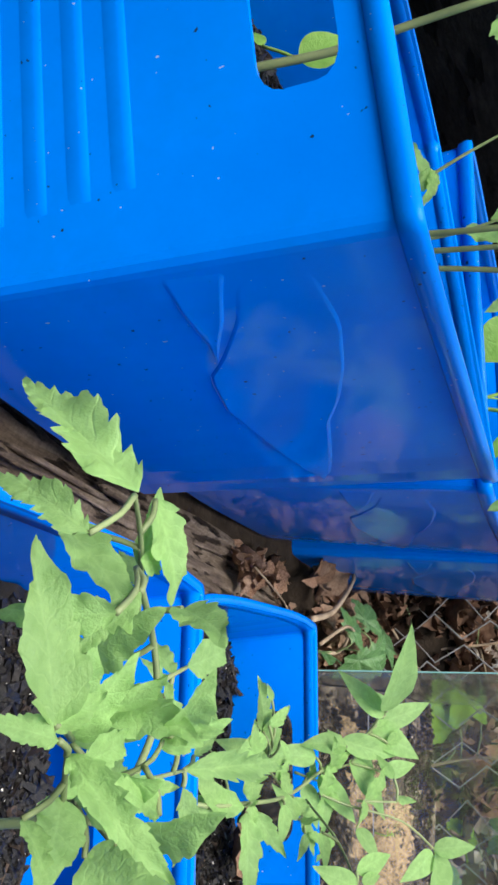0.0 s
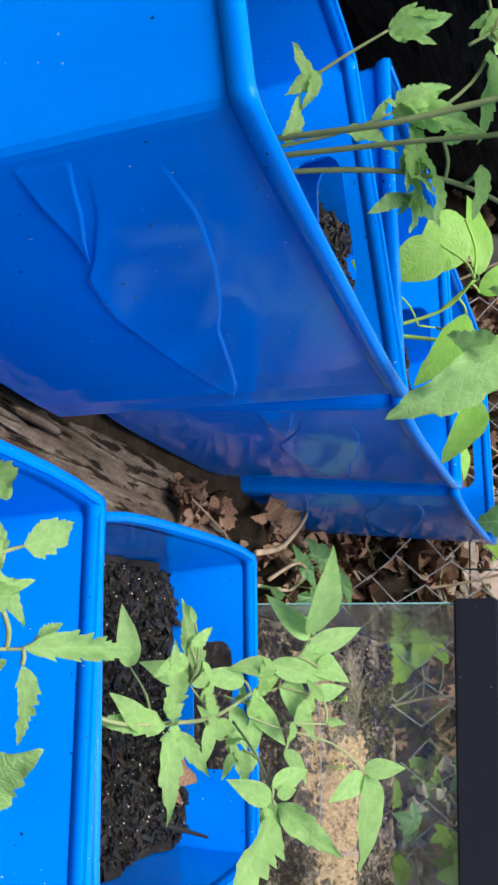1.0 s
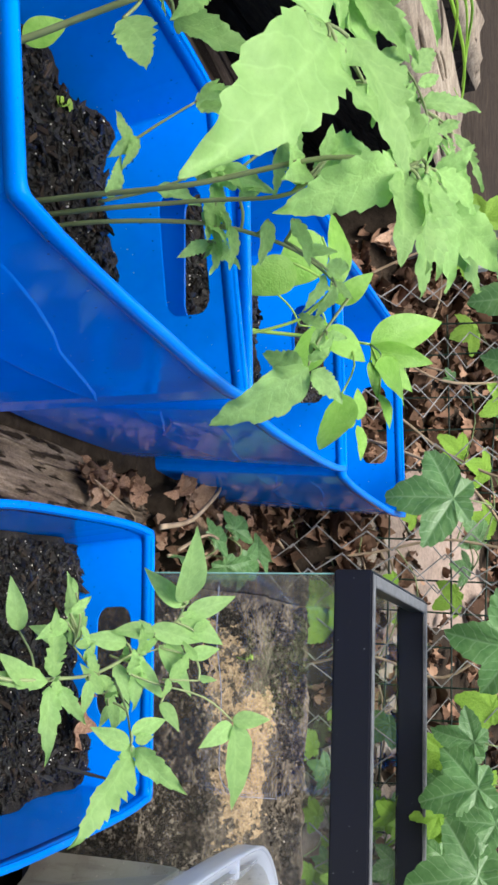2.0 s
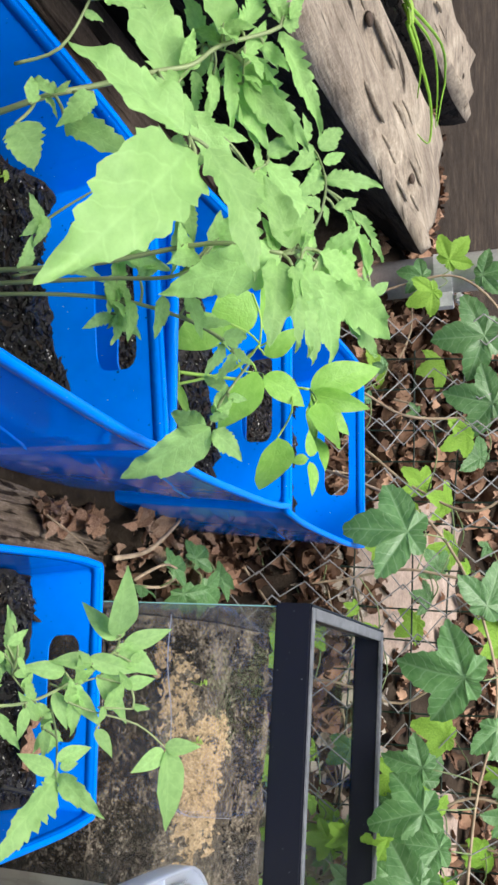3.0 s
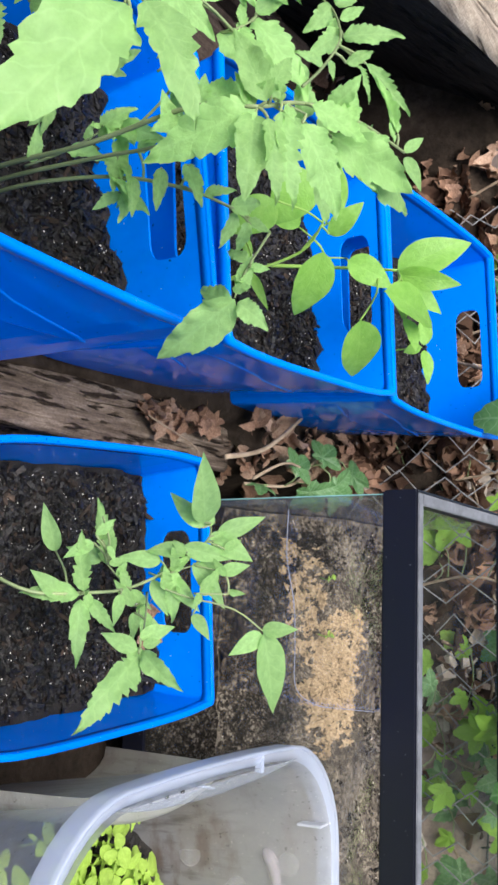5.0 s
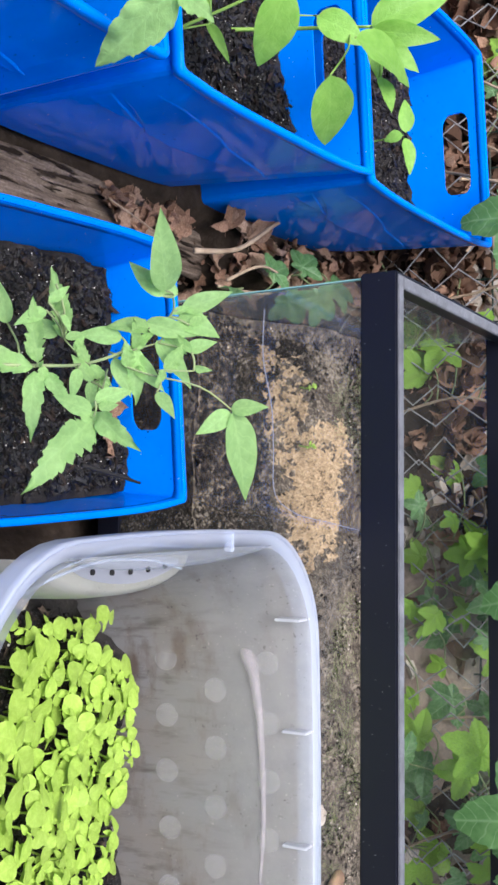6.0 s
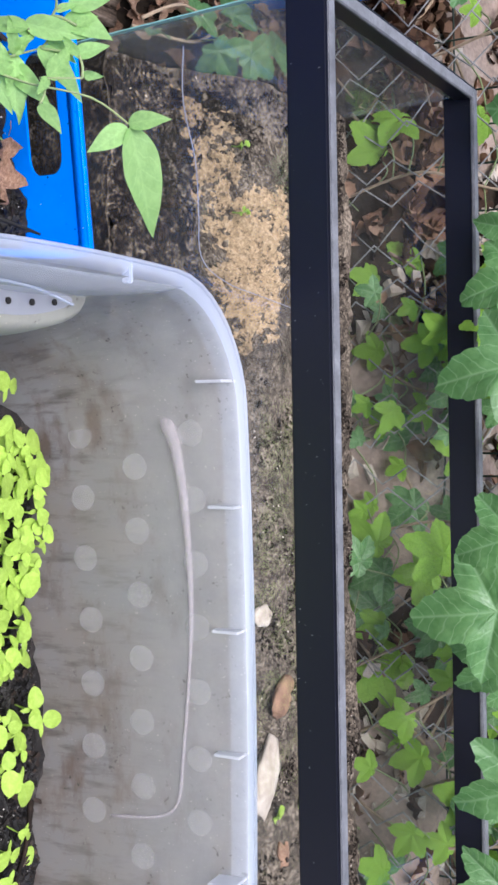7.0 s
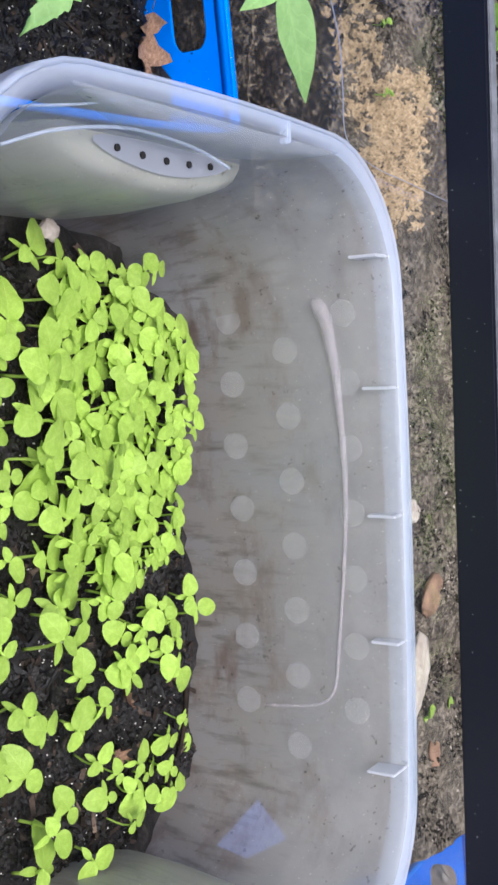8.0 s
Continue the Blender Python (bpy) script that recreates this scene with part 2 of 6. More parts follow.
PERLITE = varied("perlite", [(0.3, (0.5, 0.47, 0.42)), (0.7, (0.75, 0.72, 0.66))], 90, 0.8)
EARTH = varied("earth", [(0.3, (0.02, 0.015, 0.011)), (0.55, (0.05, 0.037, 0.027)), (0.8, (0.12, 0.09, 0.065))], 12, 0.95, 0.7, 60, 0.01, spec=0.1)
LITTER = varied("dry_leaf", [(0.25, (0.15, 0.095, 0.065)), (0.5, (0.34, 0.225, 0.165)), (0.75, (0.58, 0.42, 0.315))], 14, 0.8, 0.4, 90, 0.002, spec=0.2, space="Generated")
PALE = varied("bleached_leaf", [(0.25, (0.27, 0.18, 0.13)), (0.5, (0.45, 0.33, 0.255)), (0.75, (0.66, 0.54, 0.45))], 12, 0.8, 0.4, 90, 0.002, spec=0.2, space="Generated")
SAND = grainy("tank_soil", [(0.2, (0.035, 0.028, 0.022)), (0.45, (0.08, 0.065, 0.05)), (0.68, (0.13, 0.105, 0.08)), (0.95, (0.24, 0.2, 0.155))])
# dark clods and crumbs; also the shade painted along the tank's front
CLOD = grainy("dark_soil", [(0.3, (0.01, 0.008, 0.0065)), (0.55, (0.028, 0.022, 0.017)), (0.75, (0.075, 0.06, 0.047)), (0.95, (0.2, 0.17, 0.135))])
YELLOW = grainy("tan_sand", [(0.1, (0.1, 0.075, 0.05)), (0.3, (0.25, 0.18, 0.11)), (0.6, (0.36, 0.26, 0.155)), (0.9, (0.44, 0.33, 0.21))])
MOSS = varied("moss", [(0.3, (0.04, 0.045, 0.02)), (0.7, (0.13, 0.14, 0.06))], 160, 0.95, 0.6, 260, 0.003, spec=0.1)
for m in (LITTER, PALE, BARK, CRUMB):
    geo = m.node_tree.nodes.new("ShaderNodeNewGeometry")
    info = m.node_tree.nodes.new("ShaderNodeObjectInfo")
    old = bsdf(m).inputs["Base Color"].links[0].from_socket
    tone = ramp(m, geo.outputs["Random Per Island"], [(0.0, (0.12, 0.1, 0.09)), (0.45, (0.45, 0.4, 0.36)), (0.8, (0.85, 0.8, 0.76)), (1.0, (1.4, 1.33, 1.26))])
    own = ramp(m, info.outputs["Random"], [(0.0, (0.6, 0.55, 0.5)), (1.0, (1.2, 1.15, 1.1))])
    wire(m, mix_colour(m, 1.0, mix_colour(m, 1.0, old, tone, "MULTIPLY"), own, "MULTIPLY"), bsdf(m).inputs["Base Color"])
WOOD = weathered_wood("weathered_timber", (0.2, 0.16, 0.125), (0.38, 0.32, 0.255), (0.54, 0.47, 0.385), 0.27)
OLD = weathered_wood("old_log", (0.06, 0.045, 0.034), (0.22, 0.17, 0.13), (0.47, 0.39, 0.315), 0.36, (5.0, 0.6, 5.0))
DARKWOOD = weathered_wood("brown_board", (0.045, 0.033, 0.027), (0.11, 0.082, 0.066), (0.19, 0.15, 0.125))
# darker copy of the beam wood that stands in for shaded flanks
SHADED_WOOD = weathered_wood("shaded_wood", (0.01, 0.008, 0.0065), (0.03, 0.023, 0.019), (0.07, 0.056, 0.046))
FRAME = material("black_frame", (0.008, 0.009, 0.016), 0.36, spec=0.4)
speck = noise_of(FRAME, 420.0, 0.0)
wire(FRAME, mix_colour(FRAME, ramp(FRAME, speck.outputs[0], [(0.85, (0, 0, 0)), (0.875, (0.6, 0.6, 0.6))]), (0.008, 0.009, 0.016), (0.3, 0.3, 0.3)), bsdf(FRAME).inputs["Base Color"])
# black plastic greyed by dust and by sky sheen put into the colour
DUST_SHEEN = varied("dust_sheen_plastic", [(0.3, (0.09, 0.092, 0.1)), (0.6, (0.17, 0.175, 0.19)), (0.8, (0.26, 0.26, 0.27))], 50, 0.5, 0.4)
GLASS = clear_glass()
# side panes: stronger film for dust, and for pale grazing reflections painted in
HAZY = clear_glass("hazy_glass", 0.05, 0.22)
EDGE = material("glass_edge", (0.25, 0.5, 0.48), 0.15)
TUB = frosted("milky_plastic", 0.46, (0.51, 0.515, 0.515), 1.0)
GRIP = frosted("stained_plastic", 0.25, (0.6, 0.605, 0.52), 1.0)
RIM = frosted("milky_rim", 0.5, (0.74, 0.8, 0.92))
EDGING = frosted("milky_bead", 0.5, (0.72, 0.78, 0.9))
DOT = frosted("milky_dot", 0.77, (0.74, 0.725, 0.7))
NUB = frosted("white_rib", 0.3, (0.8, 0.81, 0.85))
RIDGE = frosted("pale_ridge", 0.74, (0.85, 0.77, 0.79))
FOLD = frosted("clear_fold", 0.74, (0.74, 0.78, 0.84))
STEEL = varied("galvanised_steel", [(0.3, (0.45, 0.45, 0.46)), (0.7, (0.64, 0.64, 0.66))], 30, 0.5, 0.3)
STEEL.node_tree.nodes["Principled BSDF"].inputs["Metallic"].default_value = 0.25
WIRE = varied("weathered_wire", [(0.3, (0.15, 0.145, 0.14)), (0.7, (0.36, 0.355, 0.35))], 60, 0.55)
GREENWIRE = material("green_wire", (0.012, 0.03, 0.02), 0.5)
TOMATO = leafy("tomato_leaf", (0.28, 0.5, 0.155), (0.42, 0.68, 0.235), 0.5, 0.5, 6.0, 0.12)
STEM = leafy("tomato_stem", (0.17, 0.22, 0.1), (0.29, 0.36, 0.16), 0.1)
PEPPERSTEM = leafy("pepper_stem", (0.2, 0.36, 0.06), (0.3, 0.48, 0.1), 0.1)
PEPPER = leafy("pepper_leaf", (0.2, 0.44, 0.06), (0.32, 0.59, 0.11), 0.4, 0.35, 5.0, 0.04)
SPROUT = leafy("seedling_leaf", (0.29, 0.46, 0.055), (0.47, 0.66, 0.12), 0.3, 0.42, 3.0, 0.16)
VINE = leafy("vine_leaf", (0.075, 0.2, 0.055), (0.175, 0.34, 0.125), 0.35, 0.32, 6.0, 0.4, (0.36, 0.54, 0.3), "blade")
bsdf(VINE).inputs["Specular IOR Level"].default_value = 0.6
VINELIGHT = leafy("young_vine_leaf", (0.24, 0.46, 0.05), (0.4, 0.68, 0.1), 0.45, 0.45)
TWIG = varied("dry_twig", [(0.3, (0.2, 0.14, 0.09)), (0.7, (0.45, 0.35, 0.24))], 40, 0.85)
CORD = material("blue_cord", (0.24, 0.26, 0.36), 0.8)
STICKER = material("blue_sticker", (0.12, 0.22, 0.6), 0.5)
RUST = varied("rusty_stone", [(0.3, (0.12, 0.07, 0.045)), (0.7, (0.36, 0.21, 0.13))], 60, 0.8, 0.4)
STONE = varied("pale_stone", [(0.3, (0.35, 0.28, 0.22)), (0.7, (0.62, 0.55, 0.47))], 20, 0.85, 0.4, 60)
SLAB = varied("beige_path", [(0.25, (0.13, 0.1, 0.08)), (0.45, (0.31, 0.235, 0.19)), (0.75, (0.44, 0.345, 0.285))], 18, 0.9, 0.6, 70, 0.004)
# near black: painted shade of the tote's holes, and a black stick
SHADE = material("hole_shade_stick_black", (0.01, 0.009, 0.008), 0.9)


# ---- mesh helpers ----
def mesh(name, bm, mat, smooth=False):
    me = bpy.data.meshes.new(name)
    bm.normal_update()
    bm.to_mesh(me)
    bm.free()
    if mat:
        me.materials.append(mat)
    if smooth:
        for p in me.polygons:
            p.use_smooth = True
    return me


def part(name, bm, mat, parent=None, label="", smooth=False, m=None):
    ob = new(name, mesh(name, bm, mat, smooth) if isinstance(bm, bmesh.types.BMesh) else bm)
    if parent:
        ob.parent = parent
    if m is not None:
        ob.matrix_basis = m
    return tagged(ob, label)


def empty(name, m, label, category, group="", kind=""):
    ob = new(name)
    ob.empty_display_size = 0.02
    ob.matrix_basis = m
    return tagged(ob, label, category, group, kind)


def box(bm, lo, hi, bevel=0.0):
    r = bmesh.ops.create_cube(bm, size=1)
    for v in r["verts"]:
        v.co = Vector([l + (c + 0.5) * (h - l) for c, l, h in zip(v.co, lo, hi)])
    if bevel:
        edges = list({e for v in r["verts"] for e in v.link_edges})
        bmesh.ops.bevel(bm, geom=edges, offset=bevel, segments=2, affect="EDGES")
    return bm


def tube(bm, points, radii, sides=6, cap=True):
    points = [Vector(p) for p in points]
    if not isinstance(radii, (list, tuple)):
        radii = [radii] * len(points)
    rings = []
    for i, p in enumerate(points):
        d = (points[min(i + 1, len(points) - 1)] - points[max(i - 1, 0)]).normalized()
        a = d.cross(Vector((0.31, 0.17, 0.93)))
        a = (a if a.length > 1e-3 else d.cross(Vector((1, 0, 0)))).normalized()
        b = d.cross(a)
        rings.append([bm.verts.new(p + radii[i] * (math.cos(k * math.tau / sides) * a + math.sin(k * math.tau / sides) * b)) for k in range(sides)])
    for r, s in zip(rings, rings[1:]):
        for k in range(sides):
            bm.faces.new((r[k], r[(k + 1) % sides], s[(k + 1) % sides], s[k]))
    if cap:
        bm.faces.new(rings[0][::-1])
        bm.faces.new(rings[-1])
    return bm


def bend(points, n=4):
    """Points along a smooth curve through the given ones."""
    p = [Vector(q) for q in points]
    out = []
    for i in range(len(p) - 1):
        a, b, c, d = p[max(i - 1, 0)], p[i], p[i + 1], p[min(i + 2, len(p) - 1)]
        for k in range(n):
            t = k / n
            out.append(0.5 * (2 * b + (c - a) * t + (2 * a - 5 * b + 4 * c - d) * t * t + (3 * b - a - 3 * c + d) * t ** 3))
    return out + [p[-1]]


def smoothstep(a, b, x):
    t = min(max((x - a) / (b - a), 0.0), 1.0)
    return t * t * (3 - 2 * t)


# ---- ground ----
def height(x, y):
    """Low ground beside the tank, a raised terrace along the timber and a bank behind."""
    terrace = 0.05 + 0.07 * (min(max(y, -0.5), 1.3) - 0.35) + 0.028 * smoothstep(-0.32, -0.15, x)
    s = smoothstep(-0.1, -0.135, x) + (1 - smoothstep(-0.1, -0.135, x)) * smoothstep(1.0, 1.06, y) * smoothstep(-0.055, -0.1, x) if y > -3 else 0
    z = s * terrace - 0.044 * smoothstep(0.2, 0.16, x) * smoothstep(0.96, 0.9, y) * (1 - s)
    bank = 0.24 + 0.3 * min(max(y - 1.3, 0), 0.8) * smoothstep(-0.8, -0.5, x) + 0.06 * smoothstep(-0.2, -0.45, x)
    z += smoothstep(1.265, 1.36, y) * (bank - z)
    z += 0.012 * noise.noise((x * 6, y * 6, 0.3)) + 0.005 * noise.noise((x * 25, y * 25, 1.7))
    return z


def axis(lo, hi, fine_lo, fine_hi, step):
    a, v = [], fine_lo
    while v < fine_hi:
        a.append(v)
        v += step
    s = step
    v = fine_hi
    while v < hi:
        a.append(v)
        s *= 1.6
        v += s
    a.append(hi)
    s, v = step, fine_lo
    while v > lo:
        s *= 1.6
        v -= s
        a.insert(0, max(v, lo))
    return a


def build_ground():
    xs, ys = axis(-400, 400, -1.6, 1.8, 0.02), axis(-400, 400, -0.6, 2.3, 0.02)
    me = bpy.data.meshes.new("ground")
    verts = [(x, y, height(x, y) - 0.004) for y in ys for x in xs]
    w = len(xs)
    me.from_pydata(verts, [], [(j * w + i, j * w + i + 1, (j + 1) * w + i + 1, (j + 1) * w + i) for j in range(len(ys) - 1) for i in range(w - 1)])
    me.materials.append(EARTH)
    for p in me.polygons:
        p.use_smooth = True
    tagged(new("ground", me), "dark bare earth with leaf litter on a bank", "ground", kind="structure")


build_ground()


# ---- blue planting bins ----
BW, BL, BH = 0.232, 0.299, 0.2
BOW, SIDE_TAPER, END_TAPER, THICK = 0.006, 0.023, 0.016, 0.003


def half_width(y):
    """Half the bin's width at its rim: the long sides bow out towards the middle."""
    return BW / 2 - BOW * (abs(y) / (BL / 2)) ** 4


def bin_ring(z, grow=0.0):
    """The bin's plan at a height over its base: bowed sides, straight ends, tight rounded corners."""
    ks, ke = SIDE_TAPER * (1 - z / BH) - grow, END_TAPER * (1 - z / BH) - grow
    e, r, n = BL / 2 - ke, 0.006, 10
    side = []
    for k in range(n + 1):
        y = (e - r) * (2 * k / n - 1)
        side.append((half_width(y) - ks, y))
    hx = side[-1][0]
    arc = [(hx - r + r * math.cos(radians(q)), e - r + r * math.sin(radians(q))) for q in (30, 60, 90)]
    half = side + arc
    low = [(x, -y) for x, y in reversed(arc)]
    ring = low + half + [(-x, y) for x, y in reversed(half)] + [(-x, y) for x, y in reversed(low)]
    return [Vector((x, y, z)) for x, y in ring]


END_WALLS = (16, 33)


def panel(bm, a, b, c, d, thick, hole=None):
    """A slab with corners a, b below and c, d above; hole: a rounded slot (left, low, right, high) in shares of the slab."""
    n = (b - a).cross(d - a).normalized() * thick
    at = lambda u, v: (a * (1 - u) + b * u) * (1 - v) + (d * (1 - u) + c * u) * v

    def ring(points, off):
        return [bm.verts.new(at(u, v) - off) for u, v in points]

    if not hole:
        pts = [(0, 0), (1, 0), (1, 1), (0, 1)]
        o, i = ring(pts, n * 0), ring(pts, n)
        bm.faces.new(o)
        bm.faces.new(i[::-1])
        for k in range(4):
            bm.faces.new((o[k], i[k], i[(k + 1) % 4], o[(k + 1) % 4]))
        return
    l, lo, r, hi = hole
    ru, rv = 0.012 / (b - a).length, 0.009 / (d - a).length
    inner, outer = [], []
    for cu, cv, a0, eu, ev in ((l + ru, lo + rv, 180, 0, 0), (r - ru, lo + rv, 270, 1, 0), (r - ru, hi - rv, 0, 1, 1), (l + ru, hi - rv, 90, 0, 1)):
        for k in range(5):
            q = radians(a0 + 22.5 * k)
            inner.append((cu + ru * math.cos(q), cv + rv * math.sin(q)))
            t = (k - 2) / 2 * 0.25
            outer.append((eu, ev) if k == 2 else ((eu, abs(ev + (t if ev == 0 else -t) * 0 - (0.25 * abs(t) * 4 if ev else -0.25 * abs(t) * 4))) if (k < 2) == (eu == ev) else (abs(eu - (0.25 * abs(t) * 4 if eu else -0.25 * abs(t) * 4)), ev)))
    io, ii, oo, oi = ring(inner, n * 0), ring(inner, n), ring(outer, n * 0), ring(outer, n)
    m = len(inner)
    for k in range(m):
        j = (k + 1) % m
        bm.faces.new((oo[k], oo[j], io[j], io[k]))
        bm.faces.new((oi[j], oi[k], ii[k], ii[j]))
        bm.faces.new((io[k], io[j], ii[j], ii[k]))
        bm.faces.new((oo[j], oo[k], oi[k], oi[j]))


def build_bin(m, label, hole=(0.268, 0.757, 0.732, 0.91)):
    thing = empty("planting_bin", m, label, "storage bin", "blue planting bins")
    bm = bmesh.new()
    low, top = bin_ring(0), bin_ring(BH)
    m = len(low)
    for k in range(m):
        j = (k + 1) % m
        panel(bm, low[k], low[j], top[j], top[k], THICK, hole if k in END_WALLS else None)
    bmesh.ops.remove_doubles(bm, verts=bm.verts, dist=0.0001)
    inside = bin_ring(0.003, -0.002)
    bm.faces.new([bm.verts.new(p) for p in inside])
    bm.faces.new([bm.verts.new(p) for p in bin_ring(0)][::-1])
    part("body", bm, BLUE, thing)
    bm = bmesh.new()
    rows = [bin_ring(BH - 0.0085, 0.0005), bin_ring(BH - 0.0075, 0.002), bin_ring(BH - 0.0025, 0.0028), bin_ring(BH + 0.001, 0.0018), bin_ring(BH + 0.001, -0.002), bin_ring(BH - 0.0025, -0.0034), bin_ring(BH - 0.0085, -0.0034)]
    rings = [[bm.verts.new(p) for p in r] for r in rows]
    for r, s in zip(rings, rings[1:] + rings[:1]):
        for k in range(len(r)):
            bm.faces.new((r[k], r[(k + 1) % len(r)], s[(k + 1) % len(r)], s[k]))
    part("rim", bm, BLUE, thing, "rolled blue rim", smooth=True)
    # level ribs across the two end walls
    for end in (-1, 1):
        for k in range(4):
            z = 0.046 + 0.0178 * k
            y = end * (BL / 2 - END_TAPER * (1 - z / BH) + 0.0002)
            slope = END_TAPER / BH
            bm = bmesh.new()
            rows = []
            for x, f in ((-0.069, 0.0), (-0.064, 0.8), (-0.055, 1.0), (0.055, 1.0), (0.064, 0.8), (0.069, 0.0)):
                rows.append([bm.verts.new((x, y + end * (slope * dz + out * f - 0.0003), z + dz)) for dz, out in ((-0.0058, 0.0), (-0.004, 0.0004), (0.0, 0.0007), (0.003, 0.0007), (0.0042, 0.0))])
            for r, u in zip(rows, rows[1:]):
                for q in range(4):
                    bm.faces.new((r[q], u[q], u[q + 1], r[q + 1]))
            bmesh.ops.recalc_face_normals(bm, faces=bm.faces)
            part("rib", bm, BLUE, thing, smooth=True)
    # raised curved relief on the two long sides
    low_line = [(-0.136, 0.135), (-0.1, 0.124), (-0.066, 0.107), (-0.05, 0.097), (-0.01, 0.092), (0.048, 0.098), (0.09, 0.104), (0.116, 0.1095)]
    top_line = [(-0.136, 0.16), (-0.09, 0.162), (-0.05, 0.155), (-0.012, 0.145), (0.015, 0.135), (0.071, 0.124), (0.1, 0.117), (0.116, 0.11)]
    fin_line = [(-0.136, 0.107), (-0.11, 0.106), (-0.08, 0.107), (-0.064, 0.1055)]
    fin_top = [(-0.136, 0.131), (-0.1, 0.12), (-0.075, 0.11), (-0.064, 0.106)]
    for side in (-1, 1):
        for under, over in ((low_line, top_line), (fin_line, fin_top)):
            bm = bmesh.new()
            n = 30
            rows = []
            for k in range(n + 1):
                y = under[0][0] + (under[-1][0] - under[0][0]) * k / n
                z0, z1 = np.interp(y, *zip(*under)), np.interp(y, *zip(*over))
                x = lambda z, out: side * (half_width(y) - SIDE_TAPER * (1 - z / BH) + out)
                g = min(0.0016, (z1 - z0) * 0.25)
                rows.append([bm.verts.new((x(z, out * min(1.0, k / 9) - 0.0004 * (k < 2)), y, z)) for z, out in ((z0, -0.0005), (z0 + g, 0.001), (z0 + 1.5 * g, 0.0009), (z1 - 1.5 * g, 0.0009), (z1 - g, 0.001), (z1, -0.0005))])
            for r, u in zip(rows, rows[1:]):
                for k in range(5):
                    bm.faces.new((r[k], u[k], u[k + 1], r[k + 1]))
            bmesh.ops.recalc_face_normals(bm, faces=bm.faces)
            part("relief", bm, BLUE, thing, "raised curved moulding", smooth=True)
    return thing


def shard(verts, faces, t, rnd):
    """Adds an angular eight-cornered bit to the lists."""
    o = len(verts)
    for x in (-1, 1):
        for y in (-1, 1):
            for z in (-1, 1):
                verts.append(t @ Vector((x * rnd.uniform(0.45, 1.1), y * rnd.uniform(0.45, 1.1), z * rnd.uniform(0.5, 1.1))))
    faces.extend([[o + k for k in q] for q in ((0, 1, 3, 2), (4, 6, 7, 5), (0, 4, 5, 1), (2, 3, 7, 6), (0, 2, 6, 4), (1, 5, 7, 3))])


def bulk(name, verts, faces, mat):
    me = bpy.data.meshes.new(name)
    me.from_pydata(verts, [], faces)
    me.materials.append(mat)
    return me


def soil_bed(name, m, half_x, half_y, z, label, rise=0.012, seed=0.0, chips=150, bow=0.14):
    """A lumpy bed of potting mix with bark chips and perlite lying in it."""
    thing = empty(name, m, label, "soil")
    bm = bmesh.new()
    n = 44
    f = lambda x, y: z + rise * noise.noise((x * 18, y * 18, seed)) + 0.35 * rise * noise.noise((x * 70, y * 70, seed + 4))
    narrow = lambda y: 1 - bow * abs(y / half_y) ** 3
    put = lambda i, j: (half_x * (2 * i / n - 1) * narrow(half_y * (2 * j / n - 1)), half_y * (2 * j / n - 1))
    grid = [[bm.verts.new((*put(i, j), f(*put(i, j)))) for i in range(n + 1)] for j in range(n + 1)]
    for j in range(n):
        for i in range(n):
            bm.faces.new((grid[j][i], grid[j][i + 1], grid[j + 1][i + 1], grid[j + 1][i]))
    part("bed", bm, SOIL, thing, smooth=True)
    rnd = random.Random(int(seed * 10) + 3)
    for what, mat, count, size in (("bark", BARK, chips * 2, 0.004), ("shred", CRUMB, chips * 5, 0.0042), ("crumb", CRUMB, chips * 18, 0.003), ("grit", PERLITE, chips * 4, 0.0011)):
        verts, faces = [], []
        for _ in range(count):
            y = rnd.uniform(-half_y, half_y) * 0.96
            x = rnd.uniform(-half_x, half_x) * 0.94 * narrow(y)
            s = size * rnd.uniform(0.4, 1.4)
            long = rnd.uniform(0.9, 1.6) if what in ("crumb", "grit") else rnd.uniform(1.2, 4.2)
            t = pose(x, y, f(x, y) + s * 0.15, rnd.uniform(-35, 35), rnd.uniform(-35, 35), rnd.uniform(0, 360)) @ Matrix.Diagonal((s * long * 0.5, s * 0.42, s * (0.4 if what in ("crumb", "grit") else 0.22), 1))
            shard(verts, faces, t, rnd)
        tagged(part(what, bulk(what, verts, faces, mat), None, thing), kind="stuff")
    return thing


FAR = [(-0.2203, 0.502, 0.0862, 3.4, -8.9, -3.55), (-0.2394, 0.8149, 0.1081, 2.9, -2.84, 1.58), (-0.2395, 1.1297, 0.1247, 4.3, -2.8, -0.1)]
NEAR = [(0.051, 0.7343, -0.0328, 2.1, -2.0, 2.9), (0.0549, 0.407, -0.034, 1.0, -1.0, 1.0), (0.93, 1.115, -0.01, 0.0, 0.0, 4.0)]
FAR_LABELS = ["blue plastic bin of tall tomato seedlings on the terrace", "blue plastic bin of pepper seedlings on the terrace", "blue plastic bin of bare soil beside the fence"]
for k, (x, y, z, tilt, roll, turn) in enumerate(FAR):
    m = pose(x, y, z, tilt, roll, turn)
    build_bin(m, FAR_LABELS[k])
    soil_bed("bin_soil", m, BW / 2 - 0.013, BL / 2 - 0.011, [0.12, 0.118, 0.112][k], "dark potting soil with bark chips in a blue bin", 0.022, 2.0 + k, 300, 0.05)
